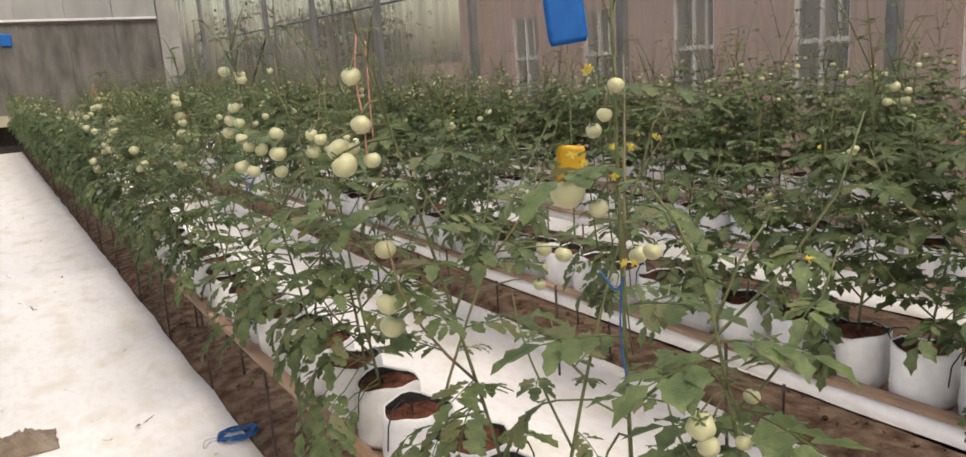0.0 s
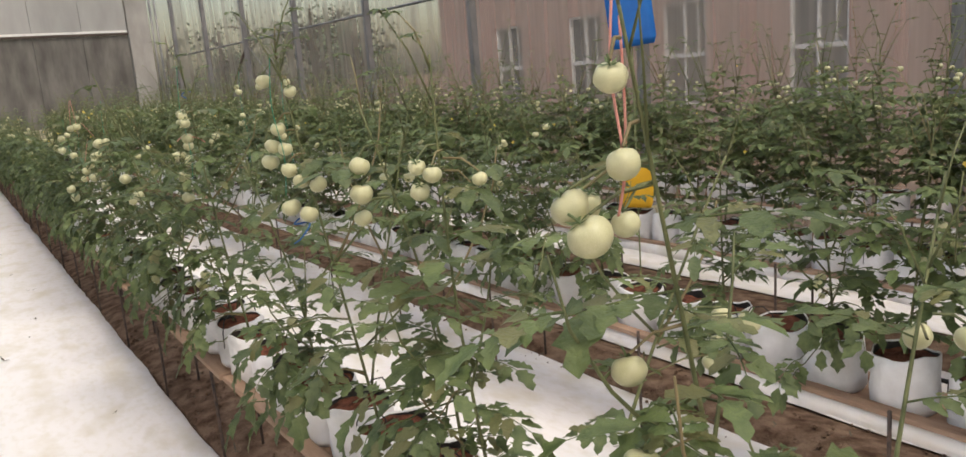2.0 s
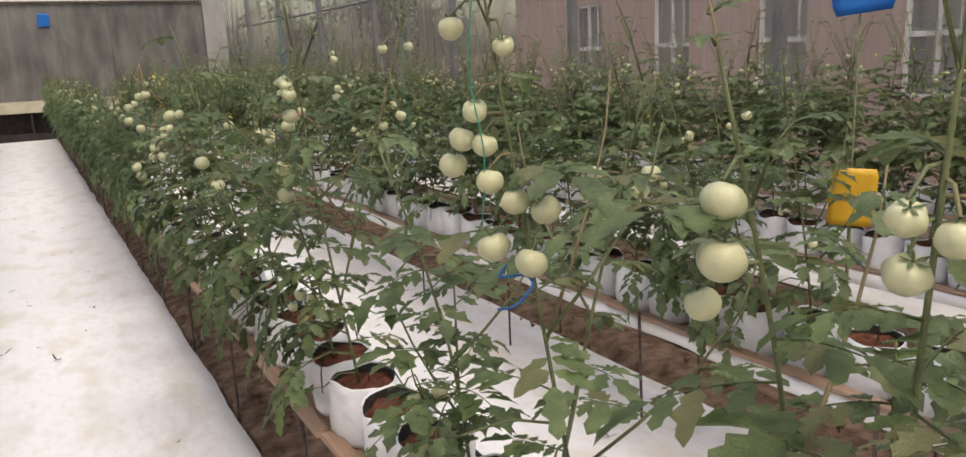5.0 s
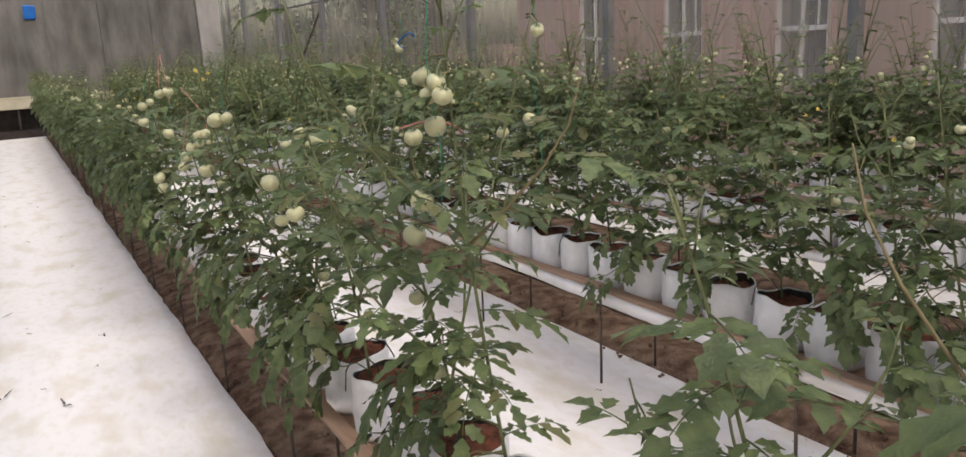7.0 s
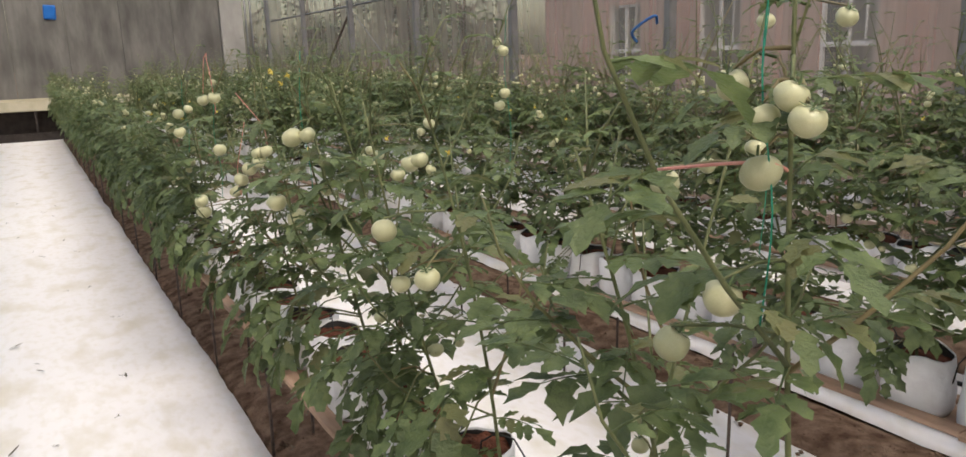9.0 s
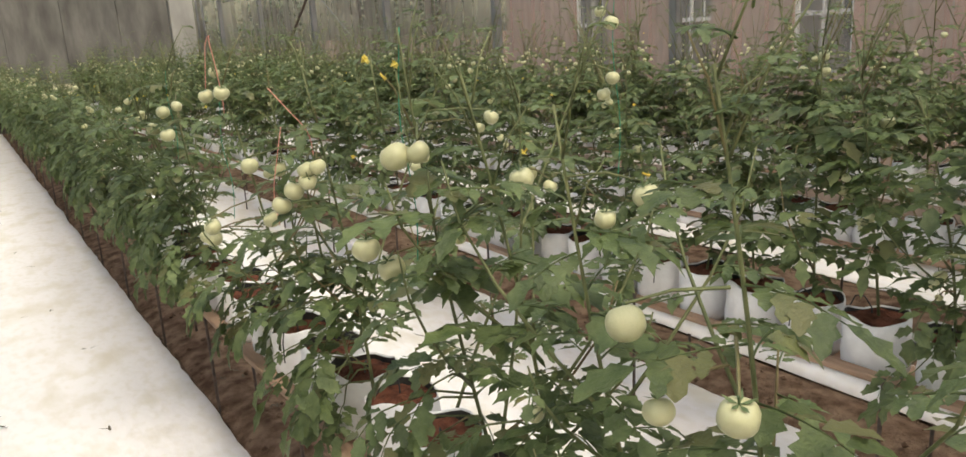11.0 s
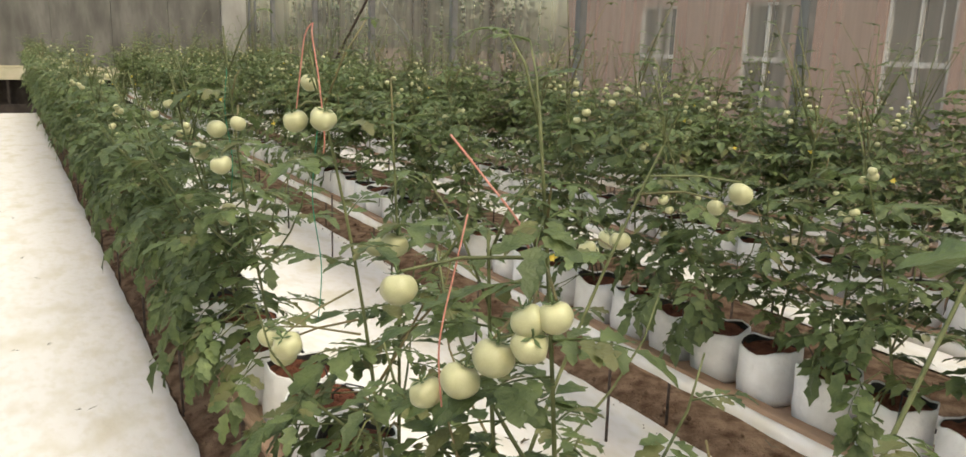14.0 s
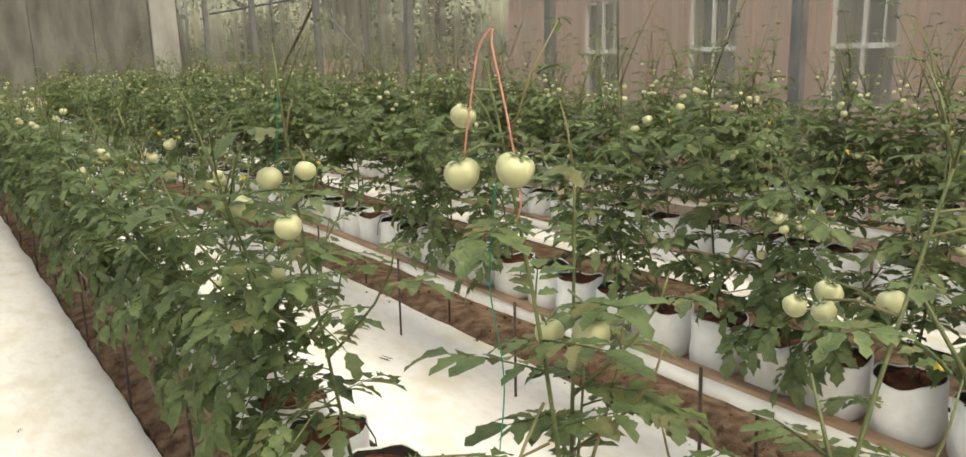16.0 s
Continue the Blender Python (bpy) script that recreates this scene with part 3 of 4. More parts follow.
def leaf(v, f, p, d, L, rnd, seg=5, pairs=3, sag=None):
    """A compound tomato leaf: an arching stalk with paired leaflets and one at its end."""
    d = d.normalized()
    g = Vector((0, 0, -1))
    pts = [p]
    cur, dirn = p.copy(), d.copy()
    sag = rnd.uniform(0.05, 0.38) if sag is None else sag
    n = pairs + 2
    for i in range(n):
        cur = cur + dirn * (L * 0.62 / n)
        dirn = (dirn + g * (sag / n * 1.9)).normalized()
        pts.append(cur.copy())
    line = pts if seg > 3 else [pts[0], pts[len(pts) // 2], pts[-1]]
    tube(line, [0.0024, 0.0021, 0.0018, 0.0015, 0.0013, 0.0011, 0.0009][:len(line)], 3, v, f, cap=False)
    for i in range(1, n):
        q = pts[i]
        t = (pts[i + 1] - pts[i - 1]).normalized()
        side = t.cross(Vector((0, 0, 1)))
        side = side.normalized() if side.length > 1e-6 else Vector((1, 0, 0))
        up = side.cross(t)
        ll = L * (0.19 + 0.16 * i / n) * rnd.uniform(0.75, 1.25)
        for sg in (1, -1):
            if rnd.random() < 0.08:
                continue
            dd = (t * rnd.uniform(0.35, 0.8) + side * sg + up * rnd.uniform(-0.25, 0.2) + g * 0.06)
            leaflet(v, f, q + side * sg * 0.004, dd, up + Vector((rnd.uniform(-0.4, 0.4), rnd.uniform(-0.4, 0.4), 0.4)), ll, ll * rnd.uniform(0.27, 0.36), seg, rnd, rnd.uniform(0.05, 0.38))
    t = (pts[-1] - pts[-2]).normalized()
    side = t.cross(Vector((0, 0, 1)))
    side = side.normalized() if side.length > 1e-6 else Vector((1, 0, 0))
    leaflet(v, f, pts[-1], t + g * 0.1, side.cross(t), L * rnd.uniform(0.32, 0.44), L * rnd.uniform(0.095, 0.135), seg, rnd, rnd.uniform(0.1, 0.4))


def fruit_mesh(seed, r=1.0, hi=True):
    """A tomato: flattened, faintly ribbed, dimpled at the stalk."""
    rnd = random.Random(seed)
    nu, nv = (18, 11) if hi else (8, 6)
    lobes, ph, amp = rnd.choice((4, 5, 6)), rnd.uniform(0, 6), rnd.uniform(0.025, 0.075)
    v, f = [], []
    for j in range(nv + 1):
        t = math.pi * j / nv
        for i in range(nu):
            a = 2 * math.pi * i / nu
            rr = math.sin(t) ** (0.82 if t < 1.57 else 1.08) if 0 < t < math.pi else 0.0
            k = 1 + amp * math.cos(lobes * a + ph) * math.sin(t) * (1 if t < 1.9 else 0.4)
            z = math.cos(t) * 0.90 - (0.16 * math.exp(-(t / 0.38) ** 2)) + 0.05 * math.cos(2 * a + ph) * math.sin(t) * 0.3
            v.append((r * rr * k * math.cos(a), r * rr * k * math.sin(a), r * z))
    for j in range(nv):
        for i in range(nu):
            a, b = j * nu + i, j * nu + (i + 1) % nu
            f.append((a, a + nu, b + nu, b))
    return v, f


def calyx_mesh(seed):
    rnd = random.Random(seed)
    v, f = [], []
    for i in range(5):
        a = 2 * math.pi * i / 5 + rnd.uniform(-0.2, 0.2)
        d = Vector((math.cos(a), math.sin(a), 0))
        s = Vector((-math.sin(a), math.cos(a), 0))
        k = len(v)
        L = rnd.uniform(0.65, 0.95)
        tip = d * L + Vector((0, 0, 0.80 + rnd.uniform(0.0, 0.35)))
        mid = d * L * 0.5 + Vector((0, 0, 0.86))
        v += [Vector((0, 0, 0.80)), mid + s * 0.13, tip, mid - s * 0.13]
        f.append((k, k + 1, k + 2, k + 3))
    tube([(0, 0, 0.74), (0.05, 0.02, 1.05), (0.18, 0.05, 1.4)], 0.07, 5, v, f)
    return v, f


FRUITS = [mesh_of("tomato", *fruit_mesh(300 + i), M_FRUIT) for i in range(5)]
CALYXES = [mesh_of("calyx", *calyx_mesh(400 + i), M_CALYX, False) for i in range(3)]
LOW_FRUIT = [fruit_mesh(300 + i, 1.0, False) for i in range(3)]


def put_fruit(plant, x, y, z, r, rnd):
    ob = piece("tomato", rnd.choice(FRUITS), None, plant)
    ob.matrix_basis = pose(x, y, z, rnd.uniform(-28, 28), rnd.uniform(-28, 28), rnd.uniform(0, 360)) @ Matrix.Diagonal((r, r, r, 1))
    c = piece("calyx", rnd.choice(CALYXES), None, ob)
    return ob


def stem_path(h, lean, rnd, n=9):
    pts = []
    wx, wy = rnd.uniform(-0.03, 0.03), rnd.uniform(-0.03, 0.03)
    for i in range(n + 1):
        u = i / n
        pts.append(Vector((lean[0] * u ** 1.1 + wx * math.sin(3.1 * u), lean[1] * u ** 1.1 + wy * math.sin(2.3 * u + 1) - wy * math.sin(1), h * u)))
    return pts


def at_height(pts, u):
    k = min(int(u * (len(pts) - 1)), len(pts) - 2)
    w = u * (len(pts) - 1) - k
    return pts[k].lerp(pts[k + 1], w)


def grow(h, lean, rnd, seg, density, reach, fruit_n=0, top=True, split=False, aisle=0):
    """Geometry of one plant about its base: stem, leaves (one list, or one for each leaf), flowers and spots for fruit."""
    sv, sf = [], []
    pts = stem_path(h, lean, rnd)
    tube(pts, [0.0052 - 0.0030 * i / 9 for i in range(10)], 6, sv, sf)
    leaves = []
    lv, lf = [], []

    def add_leaf(p, d, L, pr=3, sag=None):
        nonlocal lv, lf
        leaf(lv, lf, p, d, L, rnd, seg, pr, sag)
        if split:
            leaves.append((lv, lf))
            lv, lf = [], []

    def spray(line, u0, u1, count, size):
        ang = rnd.uniform(0, 6.28)
        for i in range(count):
            u = u0 + (u1 - u0) * (i + rnd.uniform(0, 0.7)) / count
            ang += 2.4 + rnd.uniform(-0.4, 0.4)
            rise = rnd.uniform(-0.10, 0.38) + 0.3 * max(0, u - 0.7)
            d = Vector((math.cos(ang), math.sin(ang), rise))
            k = 1 - 0.45 * max(0, u - 0.72) / 0.28
            add_leaf(at_height(line, u), d, size * k * rnd.uniform(0.75, 1.2), 3 if k > 0.75 else 2)

    n_main = int(17 * density)
    # lower leaves that hang over the edge of the aisle
    for i in range(int(aisle)):
        a = math.pi + rnd.uniform(-0.9, 0.9)
        p = at_height(pts, rnd.uniform(0.02, 0.34))
        far = rnd.uniform(0.07, 0.20)
        q = p + Vector((math.cos(a) * far, math.sin(a) * far, rnd.uniform(-0.06, 0.06)))
        tube([p, p.lerp(q, 0.5) + Vector((0, 0, 0.02)), q], [0.003, 0.0026, 0.0022], 4, sv, sf, cap=False)
        add_leaf(q, Vector((math.cos(a), math.sin(a), rnd.uniform(-0.5, 0.15))), reach * rnd.uniform(0.85, 1.25), 3, rnd.uniform(0.5, 1.4))
    spray(pts, 0.12, 0.88, n_main, reach)
    for b in range(int(2 + 2.2 * density)):
        u = rnd.uniform(0.10, 0.55)
        p = at_height(pts, u)
        a = rnd.uniform(0, 6.28)
        L = rnd.uniform(0.25, 0.48) * (h / 0.9)
        br = [p + Vector((math.cos(a) * L * 0.62 * math.sin(1.5 * t / 4), math.sin(a) * L * 0.62 * math.sin(1.5 * t / 4), L * 0.85 * t / 4)) for t in range(5)]
        tube(br, [0.0038, 0.0034, 0.0028, 0.0024, 0.0016], 5, sv, sf)
        spray(br, 0.2, 1.0, int(6 * density), reach * 0.82)
    # thin upper stalks with flower trusses
    if top:
        for b in range(rnd.choice((2, 3, 4)) + (0 if aisle or split else 2)):
            p = at_height(pts, rnd.uniform(0.78, 1.0))
            a = rnd.uniform(0, 6.28)
            L = rnd.uniform(0.06, 0.18) * (1.0 if aisle or split else 2.3)
            tip = p + Vector((math.cos(a) * L * 0.5, math.sin(a) * L * 0.5, L))
            tube([p, p.lerp(tip, 0.5) + Vector((0, 0, 0.02)), tip], [0.0025, 0.002, 0.0012], 4, sv, sf)
            add_leaf(tip, Vector((math.cos(a + 1), math.sin(a + 1), 0.3)), reach * 0.30, 2)
            if rnd.random() < 0.6:
                add_leaf(p.lerp(tip, 0.6), Vector((math.cos(a - 1.4), math.sin(a - 1.4), 0.5)), reach * 0.32, 1)
                add_leaf(p.lerp(tip, 0.35), Vector((math.cos(a + 2.4), math.sin(a + 2.4), 0.4)), reach * 0.36, 2)
    spots = []
    while len(spots) < fruit_n:
        p = at_height(pts, rnd.uniform(0.30, 1.0))
        a = rnd.uniform(0, 6.28)
        c = p + Vector((math.cos(a) * 0.07, math.sin(a) * 0.07, -0.02))
        for q in range(rnd.choice((1, 2, 2, 3))):
            o = c + Vector((rnd.uniform(-0.035, 0.035), rnd.uniform(-0.035, 0.035), rnd.uniform(-0.05, 0.04)))
            spots.append((o, rnd.uniform(0.011, 0.021) * (1.0 if seg > 3 else 0.85)))
            tube([p, p.lerp(o, 0.5) + Vector((0, 0, 0.02)), o + Vector((0, 0, 0.02))], [0.002, 0.0018, 0.0015], 3, sv, sf, cap=False)
    if not split:
        leaves = [(lv, lf)]
    return sv, sf, leaves, spots


def plant_thing(label, group):
    return empty("tomato_plant", 0, 0, 0, label, "tomato plant", group)


def flower(parent, x, y, z, rnd):
    v, f = [], []
    for i in range(6):
        a = 6.283 * i / 6 + rnd.uniform(-0.2, 0.2)
        d = Vector((math.cos(a), math.sin(a), rnd.uniform(-0.3, 0.3)))
        s = Vector((-math.sin(a), math.cos(a), 0)) * 0.0028
        k = len(v)
        L = rnd.uniform(0.007, 0.012)
        v += [Vector((0, 0, 0)), d * L * 0.45 + s, d * L, d * L * 0.45 - s]
        f.append((k, k + 1, k + 2, k + 3))
    tube([(0, 0, -0.004), (0, 0, 0.010)], [0.003, 0.0015], 5, v, f)
    ob = piece("flower", mesh_of("flower", v, f, M_PETAL, False), None, parent, "yellow starry flower")
    ob.matrix_basis = pose(x, y, z, rnd.uniform(40, 140), 0, rnd.uniform(0, 360))
    return ob


# kinds of plant for the rows: near ones with single fruits as parts, far ones with joined fruit
def make_kind(seed, near, h, aisle=0):
    rnd = random.Random(seed)
    pl = plant_thing("bushy green tomato plant with pale unripe fruit in a grow bag", "tomato plants")
    lean = (rnd.uniform(-0.26, -0.10), rnd.uniform(-0.10, 0.10)) if aisle else (rnd.uniform(-0.12, 0.04), rnd.uniform(-0.10, 0.10))
    sv, sf, leaves, spots = grow(h, lean, rnd, 5 if near else 2 if aisle else 3, (0.95 if near else 1.25) if aisle else 1.35 if near else 1.55, rnd.uniform(0.18, 0.215) if aisle else rnd.uniform(0.20, 0.24), (rnd.choice((2, 3, 4)) if aisle else rnd.choice((4, 6, 8))) if near else rnd.choice((9, 12, 15)), aisle=aisle, split=bool(near and aisle))
    piece("stem", mesh_of("stem", sv, sf, M_STEM), None, pl)
    if near and aisle:
        for lv, lf in leaves:
            piece("leaf", mesh_of("leaf", lv, lf, M_LEAF), None, pl)
    else:
        tagged(piece("foliage", mesh_of("foliage", *leaves[0], M_LEAF, near), None, pl), kind="stuff")
    if near:
        for o, r in spots:
            put_fruit(pl, o.x, o.y, o.z, r, rnd)
    else:
        v, f = [], []
        for o, r in spots:
            lv_, lf_ = rnd.choice(LOW_FRUIT)
            k = len(v)
            v += [Vector(q) * r + o for q in lv_]
            f += [tuple(i + k for i in face) for face in lf_]
        tagged(piece("fruit", mesh_of("fruit", v, f, M_FRUIT), None, pl), kind="stuff")
    if rnd.random() < 0.5:
        p = Vector((rnd.uniform(-0.1, 0.1), rnd.uniform(-0.1, 0.1), h * rnd.uniform(0.80, 0.95)))
        flower(pl, p.x, p.y, p.z, rnd)
    return pl


NEAR_KINDS = [make_kind(700 + i, True, 0.82 + 0.04 * (i % 5)) for i in range(8)]
FAR_KINDS = [make_kind(800 + i, False, 0.84 + 0.05 * (i % 6)) for i in range(11)]
AISLE_KINDS = [make_kind(730 + i, True, 0.78 + 0.045 * (i % 5), 8) for i in range(8)]
FAR_AISLE_KINDS = [make_kind(830 + i, False, 0.80 + 0.05 * (i % 5), 11) for i in range(8)]
kind_used = set()


def put_plant(kinds, x, y, z, rnd, facing=None, far=False):
    if far:
        turn = rnd.uniform(0, 360) if facing is None else facing + rnd.uniform(-28, 28)
        FAR_PLANTS.append((rnd.choice(kinds), pose(x, y, z, rnd.uniform(-5, 5), rnd.uniform(-7, 3), turn)))
        return None
    fresh = [q for q in kinds if q not in kind_used]
    k = fresh[0] if fresh else rnd.choice(kinds)
    turn = rnd.uniform(0, 360) if facing is None else facing + rnd.uniform(-28, 28)
    if k not in kind_used:
        kind_used.add(k)
        k.matrix_basis = pose(x, y, z, 0, 0, turn)
        return k
    return copy_thing(k, pose(x, y, z, rnd.uniform(-5, 5), rnd.uniform(-7, 3), turn))


def hero_plant(base, lean_to, top, fruits, seed, density=1.0, reach=0.26, group="tomato plants"):
    """A plant beside the aisle with its own leaves and fruit: base and lean_to are x, y; fruits are world x, y, z, radius."""
    rnd = random.Random(seed)
    bx, by, bz = base
    pl = plant_thing("tall tomato plant hung with pale green tomatoes in a grow bag", group)
    pl.location = base
    h = top - bz
    sv, sf, leaves, _ = grow(h, (lean_to[0] - bx, lean_to[1] - by), rnd, 6, density * (0.75 if lean_to[0] < 1.1 else 0.42), reach * (1.0 if lean_to[0] < 1.1 else 0.82), 0, True, True, 7 if lean_to[0] < 1.1 else 0)
    pts = [Vector((0, 0, 0)), Vector(((lean_to[0] - bx) * 0.6, (lean_to[1] - by) * 0.6, h * 0.55)), Vector((lean_to[0] - bx, lean_to[1] - by, h))]
    for x, y, z, r in fruits:
        o = Vector((x - bx, y - by, z - bz))
        u = min(0.98, (o.z + 0.04) / h)
        p = Vector(((lean_to[0] - bx) * u ** 1.1, (lean_to[1] - by) * u ** 1.1, h * u))
        mid = p.lerp(o, 0.55) + Vector((0, 0, 0.022))
        tube([p, mid, o + Vector((0, 0, r * 0.9))], [0.0028, 0.0024, 0.002], 4, sv, sf, cap=False)
        put_fruit(pl, o.x, o.y, o.z, r * 0.91, rnd)
    piece("stem", mesh_of("stem", sv, sf, M_STEM), None, pl)
    for lv, lf in leaves:
        piece("leaf", mesh_of("leaf", lv, lf, M_LEAF), None, pl)
    return pl


# rows: rail x, rail height, bag x, ground for the plants
R1, R2 = (0.920, 0.525), (2.515, 0.49)
bench(R1[0], R1[1], -1.5, 24.7, 0.27, False)
bench(R2[0], R2[1], -1.5, 24.7, 0.29, True)
bench(3.89, 0.48, -1.5, 24.7, 0.29, True, 1, False)
bench(-0.62, 0.50, 1.0, 24.7, 0.27, False, -1, False)
bench(5.35, 0.48, -1.5, 24.7, 0.29, True, 1, False)

HEROES = []


def hero(y, base_x, lean_to, top, fruits, seed, density=1.0, reach=0.22):
    HEROES.append(y if base_x < 1.3 else -99)
    return hero_plant((base_x, y, R1[1] + 0.15), lean_to, top, fruits, seed, density, reach)


hero(1.16, 1.02, (0.895, 1.055), 1.82, [(0.855, 1.12, 1.478, 0.029), (0.90, 1.10, 1.45, 0.018), (0.90, 1.05, 1.645, 0.014), (0.90, 1.078, 1.60, 0.013), (0.93, 1.14, 1.57, 0.015)], 11, 0.7)
hero(1.509, 1.12, (1.484, 1.559), 1.471, [(1.405, 1.499, 1.215, 0.025), (1.463, 1.609, 1.177, 0.028)], 31, 0.9)
hero(1.625, 1.03, (0.702, 1.555), 1.774, [(0.66, 1.554, 1.514, 0.028), (0.661, 1.586, 1.542, 0.024), (0.692, 1.597, 1.54, 0.021), (0.692, 1.533, 1.589, 0.021), (0.683, 1.537, 1.68, 0.02), (0.723, 1.565, 1.516, 0.019), (0.724, 1.555, 1.222, 0.027), (0.744, 1.587, 1.161, 0.029), (0.746, 1.593, 1.326, 0.024)], 12, 0.8)
hero(2.082, 1.1, (1.534, 2.062), 1.513, [(1.494, 2.062, 1.106, 0.026), (1.536, 2.02, 1.09, 0.029), (1.493, 2.094, 0.987, 0.022), (1.504, 2.083, 1.042, 0.017)], 13, 0.8)
hero(2.346, 1.03, (0.906, 2.276), 1.734, [(0.865, 2.282, 1.519, 0.019), (0.865, 2.278, 1.471, 0.022), (0.876, 2.244, 1.506, 0.02), (0.959, 2.204, 1.489, 0.017), (0.958, 2.235, 1.463, 0.018)], 14)
hero(2.506, 1.05, (0.835, 2.436), 1.661, [(0.815, 2.436, 1.519, 0.024), (0.812, 2.434, 1.461, 0.027), (0.829, 2.474, 1.402, 0.022)], 15, 0.8)
hero(2.941, 1.03, (0.846, 2.941), 1.805, [(0.842, 3.029, 1.71, 0.022), (0.87, 2.919, 1.679, 0.018), (0.842, 2.965, 1.584, 0.022), (0.833, 2.994, 1.539, 0.023), (0.832, 3.027, 1.495, 0.025), (0.852, 2.957, 1.531, 0.022), (0.851, 2.944, 1.475, 0.024), (0.859, 2.885, 1.451, 0.024), (0.886, 2.843, 1.44, 0.025), (0.829, 2.902, 1.382, 0.027), (0.846, 2.827, 1.37, 0.026)], 16, 0.7)
hero(3.185, 1.12, (1.333, 3.135), 1.63, [(1.294, 3.071, 1.423, 0.021), (1.295, 3.103, 1.383, 0.02), (1.262, 3.207, 1.413, 0.019), (1.271, 3.227, 1.377, 0.017)], 17, 0.8)
hero(4.121, 1.03, (0.903, 4.101), 1.818, [(0.874, 4.065, 1.608, 0.02), (0.874, 4.044, 1.584, 0.021), (0.873, 4.099, 1.583, 0.02), (0.893, 4.116, 1.521, 0.025), (0.864, 4.139, 1.374, 0.026), (0.896, 4.255, 1.275, 0.028), (0.893, 4.161, 1.617, 0.021), (0.944, 4.324, 1.479, 0.023)], 18, 1.15)
hero(4.594, 1.12, (1.474, 4.614), 1.789, [(1.455, 4.612, 1.457, 0.023), (1.423, 4.71, 1.416, 0.02), (1.527, 4.661, 1.708, 0.02), (1.26, 4.284, 1.697, 0.018)], 19, 0.8)
hero(4.915, 1.02, (0.844, 4.905), 1.624, [(0.794, 4.98, 1.316, 0.029), (0.811, 4.823, 1.247, 0.027), (0.804, 4.935, 1.212, 0.022)], 20)
hero(5.624, 1.02, (0.83, 5.594), 1.686, [(0.788, 5.549, 1.466, 0.03), (0.82, 5.524, 1.472, 0.024), (0.755, 5.636, 1.285, 0.029), (0.809, 5.644, 1.234, 0.031)], 21, 0.9)
hero(5.794, 1.14, (1.256, 5.794), 1.535, [(1.222, 5.771, 1.333, 0.033), (1.272, 5.728, 1.314, 0.018), (1.266, 5.806, 1.336, 0.025)], 22, 0.8)
hero(6.007, 1.14, (1.714, 6.007), 1.776, [(1.714, 6.028, 1.476, 0.022), (1.708, 5.986, 1.673, 0.024), (1.715, 6.038, 1.705, 0.019), (1.714, 5.99, 1.522, 0.022)], 23, 0.7)
hero(6.263, 1.02, (0.875, 6.203), 1.611, [(0.75, 6.285, 1.374, 0.025), (0.838, 6.129, 1.369, 0.023), (0.86, 6.108, 1.376, 0.023), (0.838, 6.124, 1.341, 0.024), (0.815, 6.163, 1.316, 0.028), (0.793, 6.202, 1.277, 0.027), (0.792, 6.288, 1.227, 0.025)], 24, 0.8)
hero(6.627, 1.14, (1.582, 6.657), 1.619, [(1.691, 6.578, 1.38, 0.029), (1.673, 6.626, 1.343, 0.021), (1.561, 6.847, 1.232, 0.027), (1.562, 6.914, 1.188, 0.025), (1.456, 6.793, 1.232, 0.023), (1.452, 6.68, 1.277, 0.024)], 25, 0.8)
hero(6.935, 1.02, (0.858, 6.915), 1.664, [(0.843, 6.971, 1.515, 0.027), (0.871, 6.89, 1.526, 0.028), (0.899, 7.046, 1.586, 0.021), (0.758, 6.775, 1.126, 0.03), (0.79, 6.909, 1.057, 0.031), (0.813, 7.1, 1.023, 0.027)], 26, 0.8)
hero(7.066, 1.12, (1.059, 6.996), 1.501, [(1.038, 6.923, 1.254, 0.032), (1.04, 7.022, 1.227, 0.027)], 27, 0.7)
hero(7.76, 1.02, (0.888, 7.71), 1.706, [(0.83, 7.825, 1.35, 0.032), (0.861, 7.743, 1.421, 0.03), (0.835, 7.59, 1.341, 0.031), (0.887, 7.606, 1.449, 0.024)], 28, 0.9)

